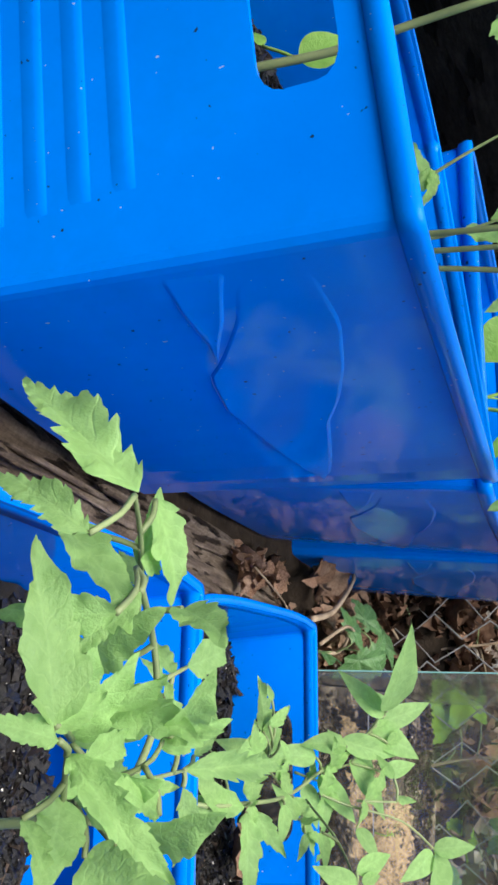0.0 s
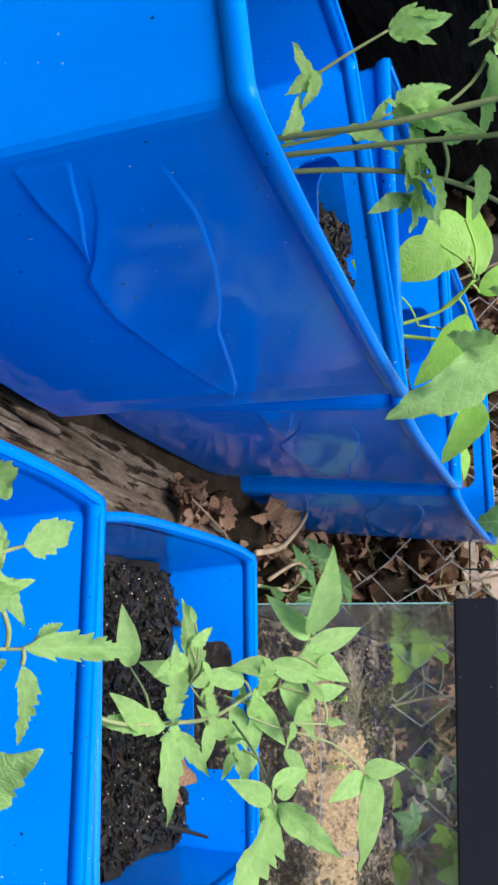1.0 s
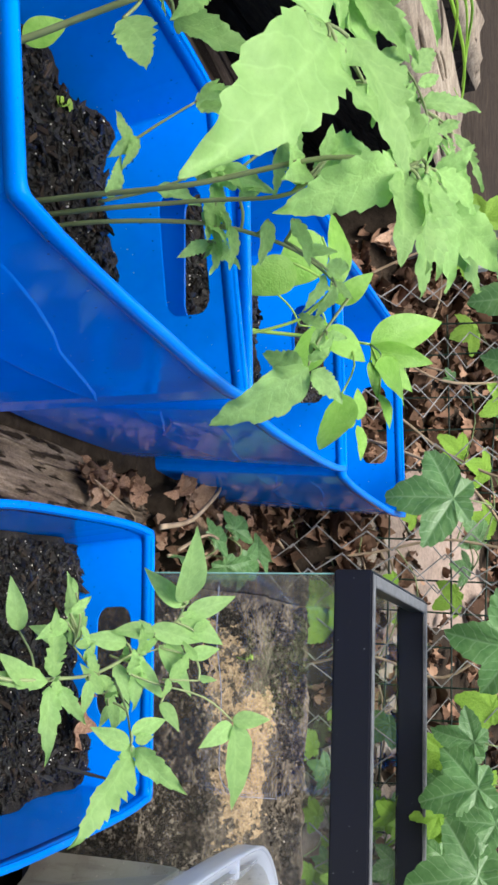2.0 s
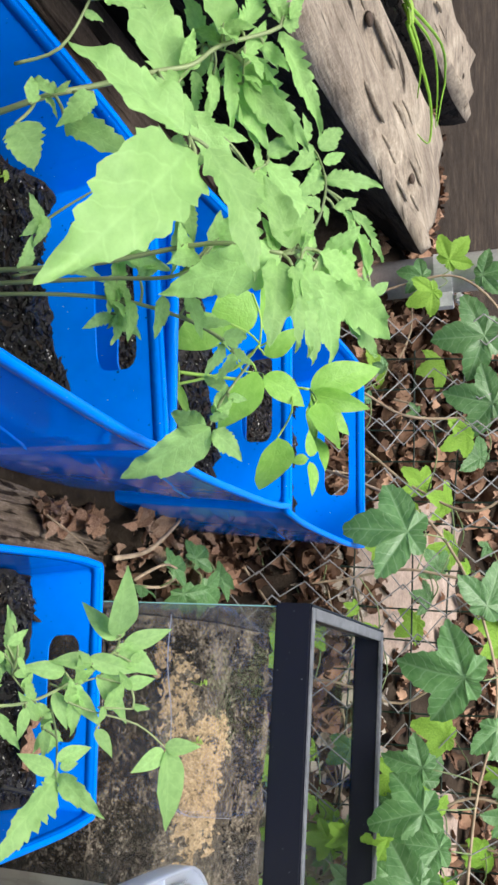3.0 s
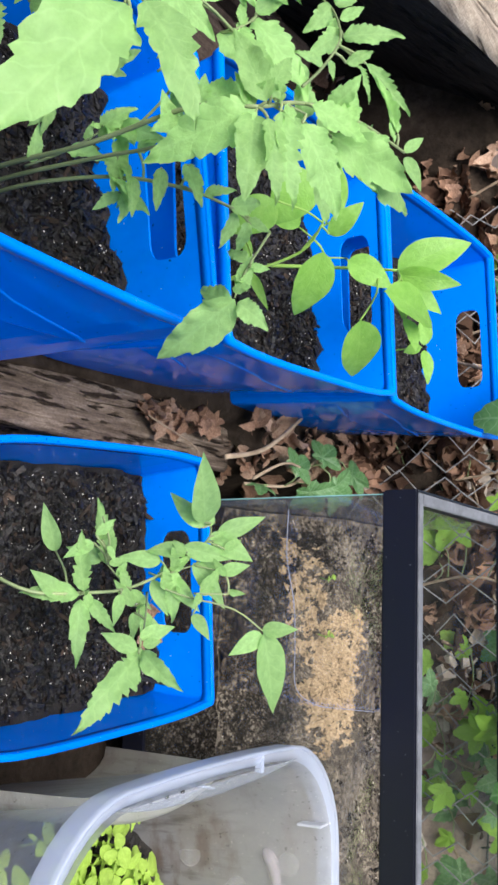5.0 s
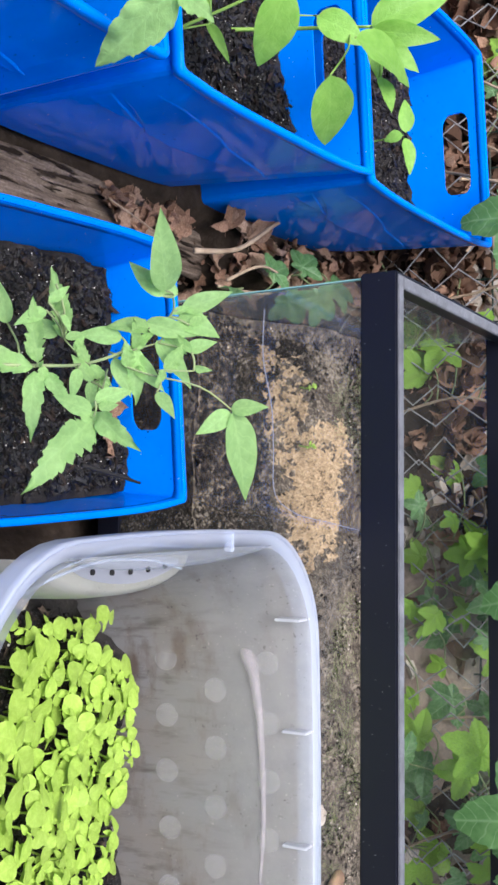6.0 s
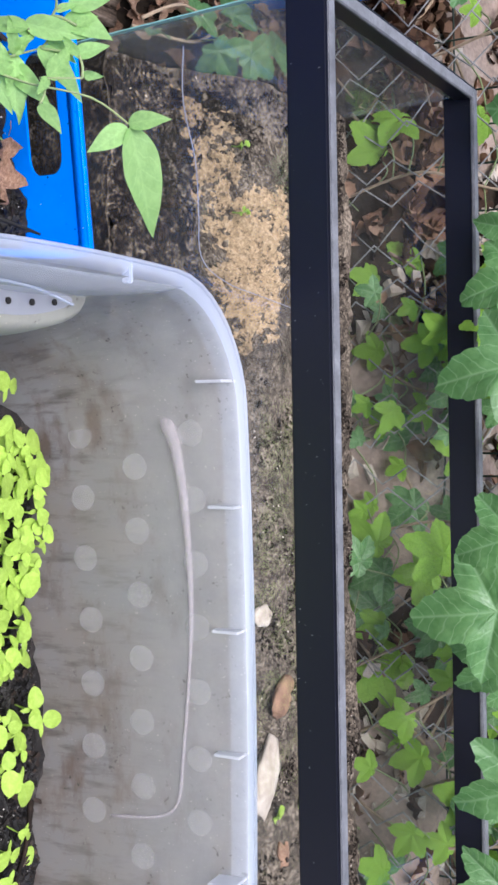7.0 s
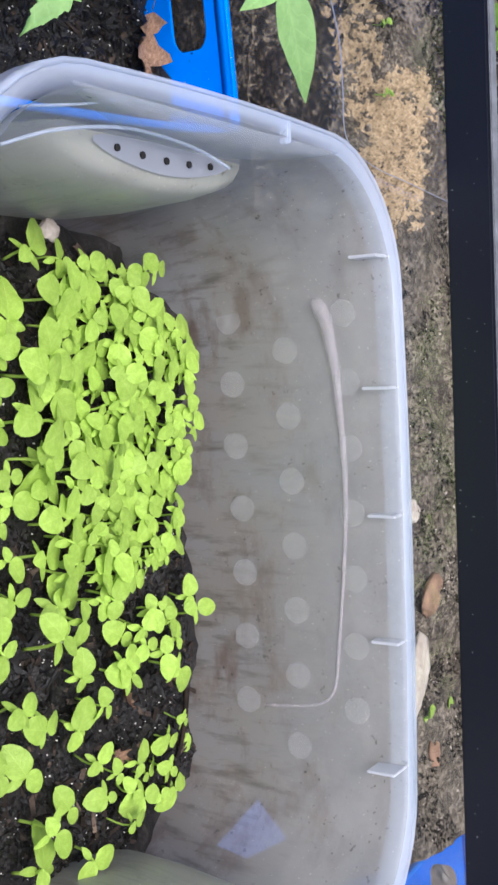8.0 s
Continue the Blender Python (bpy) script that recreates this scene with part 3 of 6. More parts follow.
for k, (x, y, z, tilt, roll, turn) in enumerate(NEAR):
    m = pose(x, y, z, tilt, roll, turn)
    build_bin(m, "blue plastic bin with a tomato seedling on the low ground" if k < 2 else "empty blue plastic bin beyond the end of the glass tank", (0.268, 0.62, 0.732, 0.76) if k == 1 else (0.268, 0.757, 0.732, 0.91))
    if k < 2:
        soil_bed("bin_soil", m, BW / 2 - 0.011, BL / 2 - 0.0105, 0.132, "dark potting soil with bark chips in a blue bin", 0.018, 7.0 + k, 300, 0.05)


# ---- glass tank ----
TX0, TX1, TY0, TY1, TH, GT = -0.052, 0.78, 0.0, 0.3207, 0.318, 0.005


def build_tank():
    m = pose(0.0092, 0.9609, 0.0326, 3.17, -0.78, -1.93)
    thing = empty("glass_tank", m, "glass aquarium tank with black frame, partly filled with sandy soil", "aquarium")
    for name, lo, hi in (("front_pane", (TX0, 0, 0), (TX1, GT, TH - 0.004)), ("back_pane", (TX0, TY1 - GT, 0), (TX1, TY1, TH - 0.004)),
                         ("side_pane", (TX0, GT + 0.0005, 0), (TX0 + GT, TY1 - GT - 0.0005, TH - 0.004)), ("side_pane", (TX1 - GT, GT + 0.0005, 0), (TX1, TY1 - GT - 0.0005, TH - 0.004))):
        ob = part(name, box(bmesh.new(), lo, hi), HAZY if name == "side_pane" else GLASS, thing, "dusty clear glass")
        ob.visible_shadow = False
    part("base_pane", box(bmesh.new(), (TX0 + 0.006, 0.006, 0.002), (TX1 - 0.006, TY1 - 0.006, 0.008)), GLASS, thing)
    fx0, fx1, fy0, fy1 = TX0 - 0.004, TX1 + 0.004, -0.004, TY1 + 0.004
    for z0, z1, nm in ((TH - 0.0345, TH, "top_frame"), (-0.002, 0.026, "bottom_frame")):
        bm = bmesh.new()
        for lo, hi in (((fx0, fy0, z0), (fx1, fy0 + 0.0038, z1)), ((fx0, fy1 - 0.0038, z0), (fx1, fy1, z1)), ((fx0, fy0 + 0.0038, z0), (fx0 + 0.0038, fy1 - 0.0038, z1)), ((fx1 - 0.0038, fy0 + 0.0038, z0), (fx1, fy1 - 0.0038, z1))):
            box(bm, lo, hi, 0.0016)
        t, lips = 0.014, bmesh.new()
        for lo, hi in (((fx0 + 0.003, fy0 + 0.003, z1 - 0.003), (fx1 - 0.003, fy0 + t, z1 + 0.0006)), ((fx0 + 0.003, fy1 - t, z1 - 0.003), (fx1 - 0.003, fy1 - 0.003, z1 + 0.0006)), ((fx0 + 0.003, fy0 + t, z1 - 0.003), (fx0 + t, fy1 - t, z1 + 0.0006)), ((fx1 - t, fy0 + t, z1 - 0.003), (fx1 - 0.003, fy1 - t, z1 + 0.0006))):
            if nm == "top_frame":
                box(lips, lo, hi, 0.0008)
        if nm == "top_frame":
            box(bm, (TX0 + 0.006, TY1 - GT - 0.0035, z0 + 0.004), (TX1 - 0.006, TY1 - GT - 0.0008, z1), 0.0006)
            for x in (TX0 + GT + 0.0008, TX1 - GT - 0.0035):
                box(bm, (x, GT + 0.004, z0 + 0.016), (x + 0.0027, TY1 - GT - 0.004, z1), 0.0006)
        frame_ob = part(nm, bm, FRAME, thing, "black plastic frame")
        if nm == "top_frame":
            part("lip", lips, DUST_SHEEN, frame_ob, "grey upper lip, dust and sky sheen in its colour")
    for x in (TX0 - 0.0006, TX1 + 0.0006):
        part("glass_edge", box(bmesh.new(), (x - 0.0005, -0.0002, 0.026), (x + 0.0005, 0.0052, TH - 0.034)), EDGE, thing, "green-blue cut edge of the glass")
    soil = empty("tank_soil", m, "sandy dark soil with moss and small stones in the tank", "soil")
    bm = bmesh.new()
    nx, ny = 120, 50
    f = lambda x, y: 0.105 + 0.062 * smoothstep(0.01, 0.19, y) + 0.012 * smoothstep(0.18, 0.31, y) + 0.012 * noise.noise((x * 14, y * 14, 3)) + 0.005 * noise.noise((x * 60, y * 60, 5))
    px = lambda i: TX0 + GT + 0.001 + (TX1 - TX0 - 2 * GT - 0.002) * i / nx
    py = lambda j: GT + 0.001 + (TY1 - 2 * GT - 0.002) * j / ny
    g = [[bm.verts.new((px(i), py(j), f(px(i), py(j)))) for i in range(nx + 1)] for j in range(ny + 1)]
    for j in range(ny):
        for i in range(nx):
            bm.faces.new((g[j][i], g[j][i + 1], g[j + 1][i + 1], g[j + 1][i]))
    edge = [g[0][i] for i in range(nx + 1)] + [g[j][nx] for j in range(1, ny + 1)] + [g[ny][i] for i in range(nx - 1, -1, -1)] + [g[j][0] for j in range(ny - 1, 0, -1)]
    skirt = bmesh.new()
    brim = [skirt.verts.new(v.co) for v in edge]
    foot = [skirt.verts.new((v.co.x, v.co.y, 0.009)) for v in edge]
    for k in range(len(edge)):
        j = (k + 1) % len(edge)
        skirt.faces.new((brim[j], brim[k], foot[k], foot[j]))
    part("bed", bm, SAND, soil, smooth=True)
    # the skirt's dark colour stands in for the soil's shadow side
    part("packed_soil", skirt, CLOD, soil, "packed soil against the glass, shadow side painted dark")
    # the long clod patch at the front pane paints in the bin's shadow
    for nm, mat, x0, x1, y0, y1, lift, sd in (("sand_patch", YELLOW, 0.03, 0.22, 0.1, 0.208, 0.005, 31.0), ("sand_patch", YELLOW, -0.04, 0.1, 0.075, 0.14, 0.004, 37.0), ("moss_patch", MOSS, 0.25, 0.7, 0.06, 0.3, -0.0045, 41.0), ("moss_patch", MOSS, -0.03, 0.2, 0.03, 0.2, -0.005, 47.0), ("clod_patch", CLOD, -0.045, 0.7, 0.007, 0.1, 0.012, 51.0), ("clod_patch", CLOD, -0.045, 0.14, 0.21, 0.308, 0.007, 57.0), ("clod_patch", CLOD, 0.1, 0.4, 0.225, 0.308, 0.003, 61.0), ("clod_patch", CLOD, -0.045, 0.02, 0.008, 0.2, 0.003, 63.0)):
        bm = bmesh.new()
        n = 130
        q = lambda i, j: (x0 + (x1 - x0) * i / n, y0 + (y1 - y0) * j / n)
        h = lambda x, y: f(x, y) + lift - 0.012 * max(abs((x - x0) / (x1 - x0) - 0.5), abs((y - y0) / (y1 - y0) - 0.5)) ** 2 * 4 + 0.006 * noise.noise((x * 40, y * 40, sd)) + 0.005 * noise.noise((x * 110, y * 110, sd)) + 0.005 * noise.noise((x * 290, y * 290, sd))
        g = [[bm.verts.new((*q(i, j), h(*q(i, j)))) for i in range(n + 1)] for j in range(n + 1)]
        for j in range(n):
            for i in range(n):
                bm.faces.new((g[j][i], g[j][i + 1], g[j + 1][i + 1], g[j + 1][i]))
        part(nm, bm, mat, soil, smooth=True)
    rnd = random.Random(5)
    for nm, mat, count, size in (("crumb", CLOD, 14000, 0.0018), ("grit", STONE, 1500, 0.0013), ("chip", BARK, 500, 0.0034)):
        verts, faces = [], []
        for _ in range(count):
            x, y = rnd.uniform(TX0 + 0.012, TX1 - 0.012), rnd.uniform(0.012, TY1 - 0.012)
            if noise.noise((x * 22, y * 22, 9)) < rnd.uniform(-0.1, 0.15) + 0.5 * (0.0 < x < 0.25 and 0.09 < y < 0.21):
                continue
            sz = size * rnd.uniform(0.4, 1.5)
            shard(verts, faces, pose(x, y, f(x, y) + sz * 0.3 + 0.001, rnd.uniform(-30, 30), rnd.uniform(-30, 30), rnd.uniform(0, 360)) @ Matrix.Diagonal((sz * rnd.uniform(0.5, 1), sz * 0.5, sz * 0.3, 1)), rnd)
        tagged(part(nm, bulk(nm, verts, faces, mat), None, soil), kind="stuff")


build_tank()


# ---- milky tote ----
QX0, QX1, QY0, QY1, QH = 0.189, 0.735, 0.51, 0.916, 0.27
SIDE_BOW, END_BOW = 0.0115, 0.009


def tote_ring(z, grow=0.0, per=9):
    """The tote's plan at a height: sides and ends bow outwards between round corners."""
    k = 0.042 * (1 - z / QH) - grow
    x0, x1, y0, y1, r = QX0 + k, QX1 - k, QY0 + k, QY1 - k, 0.085 - 0.4 * k
    cx, cy, hx, hy = (x0 + x1) / 2, (y0 + y1) / 2, (x1 - x0) / 2, (y1 - y0) / 2
    out = []
    for px, py, a0, ex, ey in ((x1 - r, y0 + r, 270, x1, 0), (x1 - r, y1 - r, 0, 0, y1), (x0 + r, y1 - r, 90, x0, 0), (x0 + r, y0 + r, 180, 0, y0)):
        for i in range(per + 1):
            a = radians(a0 + 90 * i / per)
            out.append((px + r * math.cos(a), py + r * math.sin(a)))
        for i in range(1, 9):
            f = i / 9
            out.append((ex, y0 + r + (hy - r) * 2 * f) if ex == x1 else (ex, y1 - r - (hy - r) * 2 * f) if ex else (x1 - r - (hx - r) * 2 * f, ey) if ey == y1 else (x0 + r + (hx - r) * 2 * f, ey))
    bowed = []
    for x, y in out:
        u, v = (x - cx) / hx, (y - cy) / hy
        bowed.append(Vector((x + END_BOW * u * (1 - v * v), y + SIDE_BOW * v * (1 - u * u), z)))
    return bowed


def loft(bm, rings, close=False):
    vs = [[bm.verts.new(p) for p in r] for r in rings]
    for r, s in zip(vs, vs[1:] + (vs[:1] if close else [])):
        for k in range(len(r)):
            j = (k + 1) % len(r)
            bm.faces.new((r[k], r[j], s[j], s[k]))
    return vs


def build_tote():
    thing = empty("plastic_tote", pose(0, 0, 0.009), "milky translucent plastic storage tote planted with seedlings", "storage tote")
    bm = bmesh.new()
    loft(bm, [tote_ring(z) for z in (0.0, 0.05, 0.1, 0.15, 0.2, 0.25, QH)])
    part("wall", bm, TUB, thing, "scuffed milky wall", smooth=True)
    bm = bmesh.new()
    vs = loft(bm, [tote_ring(0.001, -0.001)])
    bm.faces.new(vs[0])
    part("bottom", bm, TUB, thing)
    bm = bmesh.new()
    loft(bm, [tote_ring(QH - 0.014, 0.0005), tote_ring(QH - 0.006, 0.0015), tote_ring(QH - 0.001, 0.004), tote_ring(QH + 0.001, 0.0085), tote_ring(QH - 0.0005, 0.0105)])
    rim = part("rim", bm, RIM, thing, "broad milky rim", smooth=True)
    bm = bmesh.new()
    loft(bm, [tote_ring(QH - 0.016, 0.0125), tote_ring(QH - 0.003, 0.0105), tote_ring(QH + 0.0014, 0.0095), tote_ring(QH + 0.0022, 0.0108), tote_ring(QH + 0.0012, 0.0122), tote_ring(QH - 0.003, 0.0128), tote_ring(QH - 0.016, 0.0145)])
    part("skirt", bm, EDGING, rim, "pale outer bead and skirt of the rim", smooth=True)
    bow = lambda x: SIDE_BOW * (1 - ((x - (QX0 + QX1) / 2) / ((QX1 - QX0) / 2)) ** 2)
    face = lambda z, x=0.45: QY1 + bow(x) - 0.042 * (1 - z / QH)
    for k in range(5):
        x = 0.2475 + 0.0964 * k
        far = 0.022 if k in (0, 4) else 0.012
        bm = box(bmesh.new(), (x - 0.0011, face(QH, x) - far, QH - 0.024), (x + 0.0011, face(QH, x) + 0.006, QH - 0.001), 0.0006)
        part("rib", bm, NUB, thing)
    bm = box(bmesh.new(), (QX0 - 0.02, 0.778, QH - 0.006), (QX0 - 0.004, 0.7815, QH + 0.0012), 0.0008)
    part("rib", bm, RIM, thing)
    rows = [(0.124, [0.216]), (0.137, [0.288, 0.338, 0.387]), (0.14, [0.437, 0.489, 0.54, 0.592]), (0.126, [0.667]), (0.181, [0.255]), (0.183, [0.313, 0.364, 0.415, 0.466, 0.517, 0.569, 0.625]), (0.216, [0.209, 0.68]), (0.231, [0.287, 0.339, 0.389, 0.439, 0.49, 0.543, 0.593])]
    for z, places in rows:
        for x in places:
            bm = bmesh.new()
            bmesh.ops.create_circle(bm, cap_ends=True, radius=0.0105, segments=20, matrix=pose(x, face(z, x) - 0.0014, z, 90 - 8.7, 0, 0))
            part("dot", bm, DOT, thing, smooth=True)
    ridge = bend([(0.275, 0.208), (0.283, 0.214), (0.3, 0.219), (0.348, 0.224), (0.435, 0.226), (0.546, 0.217), (0.58, 0.212), (0.592, 0.195), (0.595, 0.155)], 4)
    bm = bmesh.new()
    tube(bm, [(x, face(z, x) - 0.001, z) for x, z in ridge], [0.001, 0.003, 0.005, 0.0062, 0.0066, 0.0064, 0.006, 0.0055, 0.005, 0.0046, 0.0042, 0.0038, 0.0034, 0.003, 0.0026, 0.0023, 0.002] + [0.0014] * (len(ridge) - 17), 6)
    part("ridge", bm, RIDGE, thing, "moulded ridge", smooth=True)
    bm = bmesh.new()
    q = [(0.673, 0.147), (0.715, 0.11), (0.722, 0.137), (0.701, 0.172)]
    bm.faces.new([bm.verts.new((x, face(z, x) - 0.0015, z)) for x, z in q])
    part("sticker", bm, STICKER, thing, "torn blue sticker")
    # solid dark chip whose colour stands in for shade in a square hole
    bm = box(bmesh.new(), (0.179, 0.6, QH - 0.012), (0.1845, 0.6065, QH - 0.0108))
    part("square_hole", bm, SHADE, thing)
    # moulded folds over the grip
    lines = [[(0.21, 0.564, 0.236), (0.197, 0.605, 0.236), (0.188, 0.662, 0.236), (0.19, 0.722, 0.236), (0.198, 0.763, 0.236)],
             [(0.195, 0.56, 0.253), (0.187, 0.604, 0.253), (0.178, 0.648, 0.254), (0.178, 0.7, 0.254), (0.181, 0.753, 0.254), (0.181, 0.803, 0.256)]]
    for k, points in enumerate(lines):
        bm = bmesh.new()
        tube(bm, bend(points, 5), (0.0011, 0.0008)[k], 6)
        part("moulding", bm, RIM, thing, "pale moulded fold", smooth=True)
    # inner step under the rim, and the hollow grips in both ends
    for end, cx in ((1, QX0 - 0.009), (-1, QX1 - 0.006)):
        bm = bmesh.new()
        rings = []
        for z, out, half in ((0.09, 0.032, 0.112), (0.14, 0.034, 0.106), (0.19, 0.032, 0.1), (0.213, 0.029, 0.094), (0.22, 0.024, 0.086)):
            rings.append([Vector((cx + end * (0.006 + out * (1.0 if end == 1 else 1.7) * math.sin(math.pi * k / 16) ** 0.8), 0.714 - half * math.cos(math.pi * k / 16), z)) for k in range(17)])
        vs = [[bm.verts.new(p) for p in r] for r in rings]
        for r, t in zip(vs, vs[1:]):
            for k in range(16):
                bm.faces.new((r[k], r[k + 1], t[k + 1], t[k]))
        bm.faces.new(vs[-1])
        bmesh.ops.recalc_face_normals(bm, faces=bm.faces)
        grip = part("grip", bm, GRIP, thing, "stained milky hand grip", smooth=True)
        bm = bmesh.new()
        vs = []
        for k in range(25):
            q = k / 24
            y, bulge = 0.58 + 0.268 * q, math.sin(math.pi * q) ** 0.7
            x = QX0 - END_BOW if end == 1 else QX1 + END_BOW
            vs.append([bm.verts.new((x + end * (0.002 + g * bulge), y, QH - 0.001 - d * bulge)) for g, d in ((0.0, 0.0), (0.008, 0.0015), (0.0115, 0.006), (0.013, 0.018), (0.0125, 0.03))])
        for r, u in zip(vs, vs[1:]):
            for k in range(4):
                bm.faces.new((r[k], r[k + 1], u[k + 1], u[k]))
        part("flange", bm, FOLD, thing, "milky folded flange above the grip", smooth=True)
        bm = bmesh.new()
        pad = [Vector((cx + end * (0.0135 + 0.004 * math.sin(math.pi * k / 16)), 0.648 + 0.132 * k / 16, 0.2222)) for k in range(17)]
        half = [0.0015 + 0.0075 * math.sin(math.pi * k / 16) ** 0.6 for k in range(17)]
        upper = [bm.verts.new(p + Vector((w, 0, 0.0006))) for p, w in zip(pad, half)]
        lower = [bm.verts.new(p + Vector((-w, 0, 0.0006))) for p, w in zip(pad, half)]
        for k in range(16):
            bm.faces.new((lower[k], upper[k], upper[k + 1], lower[k + 1]))
        bmesh.ops.solidify(bm, geom=bm.faces[:], thickness=0.0015)
        part("grip_plate", bm, NUB, grip, "white milky plate with drain holes")
        # no openings: dark plugs carry the drain holes' shade in their colour
        for k in range(5):
            bm = bmesh.new()
            bmesh.ops.create_cone(bm, cap_ends=True, segments=10, radius1=0.0022, radius2=0.0022, depth=0.004, matrix=Matrix.Translation((cx + end * (0.014 + 0.004 * math.sin(math.pi * (k + 1) / 6)), 0.668 + 0.023 * k, 0.2222)))
            part("drain_hole", bm, SHADE, grip)
    return thing


build_tote()
soil_bed("tote_soil", pose(0.461, 0.712, 0), 0.243, 0.178, 0.105, "dark moist potting soil in the tote", 0.02, 12.0, 640, 0.28)


# ---- timbers ----
def timber(name, a, b, width, depth, mat, label, seed, ragged=0.004, undercut=0.0, splinters=0, knots=0, flank=None, flare=0.0, skew=0.0):
    """A weathered beam between the middles of its ends, with worn, uneven faces; flare widens and skew draws out its far end on one side."""
    a, b = Vector(a), Vector(b)
    d = (b - a).normalized()
    side = d.cross(Vector((0, 0, 1))).normalized()
    up = side.cross(d)
    bm = bmesh.new()
    n = max(int((b - a).length / 0.012), 6)
    prof = []
    for u0, v0, u1, v1 in ((-1, -1, 1, -1), (1, -1, 1, 1), (1, 1, -1, 1), (-1, 1, -1, -1)):
        prof += [(u0 + (u1 - u0) * k / 8, v0 + (v1 - v0) * k / 8) for k in range(8)]
    rings = []
    for i in range(n + 1):
        t = i / n
        c = a.lerp(b, t)
        ring = []
        for u, v in prof:
            r = 1 - 0.06 * (abs(u) > 0.99 and abs(v) > 0.99)
            w = 1 + ragged / width * 4 * noise.noise((u * 3 + seed, v * 3, t * 3)) + ragged / width * 3 * noise.noise((u * 14 + seed, v * 14, t * 2))
            ring.append(c + d * (skew * (1 - u) / 2 * t ** 3) + side * (u * width / 2 * r * w + min(u, 0.0) * flare * t ** 2.5 - (undercut * (1 - v) / 2 if u > 0 else 0.0)) + up * (v * depth / 2 * r * w))
        rings.append(ring)
    vs = [[bm.verts.new(p) for p in r] for r in rings]
    m = len(prof)
    for r, s in zip(vs, vs[1:]):
        for k in range(m):
            bm.faces.new((r[k], r[(k + 1) % m], s[(k + 1) % m], s[k]))
    bm.faces.new(vs[0][::-1])
    bm.faces.new(vs[-1])
    bmesh.ops.recalc_face_normals(bm, faces=bm.faces)
    thing = empty(name, Matrix.Identity(4), label, "timber")
    beam = part("beam", bm, mat, thing, smooth=True)
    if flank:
        # the flanks take a darker wood, their shade put into the colour
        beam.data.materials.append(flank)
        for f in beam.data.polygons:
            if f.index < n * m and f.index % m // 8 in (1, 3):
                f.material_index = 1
    rnd = random.Random(int(seed))
    # splintered slivers lifting along the grain, and dark knots
    for k in range(splinters):
        t, u, long = rnd.uniform(0.05, 0.85), rnd.uniform(-0.8, 0.8), rnd.uniform(0.05, 0.16)
        c = a.lerp(b, t) + side * (u * width / 2) + up * (depth / 2 + 0.0015)
        sliver = bmesh.new()
        tube(sliver, bend([c, c + d * long * 0.5 + up * 0.001 + side * rnd.uniform(-0.003, 0.003), c + d * long], 3), [0.0006] + [rnd.uniform(0.0015, 0.003)] * 5 + [0.0005], 5)
        part("splinter", sliver, mat, thing, smooth=True)
    for k in range(knots):
        t, u = 0.86 - 0.27 * k, (0.3, -0.4, 0.1)[k % 3]
        ball = bmesh.new()
        bmesh.ops.create_icosphere(ball, subdivisions=2, radius=1)
        for v in ball.verts:
            v.co = a.lerp(b, t) + side * (u * width / 2 + v.co.x * 0.007) + d * (v.co.y * 0.013) + up * (depth / 2 - 0.0015 + v.co.z * 0.004)
        part("knot", ball, DARKWOOD, thing, "dark weathered knot", smooth=True)
    return thing


timber("edging_timber", (-0.12, 0.10, 0.032), (-0.117, 1.04, 0.056), 0.064, 0.09, OLD, "weathered cracked grey-brown log edging the terrace", 1.0, 0.008, 0.0, 16, 1)
timber("big_timber", (-0.473, 0.2, 0.235), (-0.664, 1.42, 0.235), 0.194, 0.3, WOOD, "large sun-bleached weathered beam with cracks and knots", 5.0, 0.004, 0.13, 26, 2, SHADED_WOOD, 0.07, 0.22)
timber("rear_timber", (-0.784, 0.81, 0.235), (-1.18, 2.05, 0.235), 0.18, 0.3, WOOD, "second sun-bleached weathered beam", 9.0, 0.004, 0.0, 14, 2, SHADED_WOOD)
timber("brown_board", (-0.428, 0.1, 0.19), (-0.468, 0.98, 0.20), 0.11, 0.03, DARKWOOD, "dark brown weathered board lying on the terrace", 12.0, 0.003, 0.0, 6, 0)


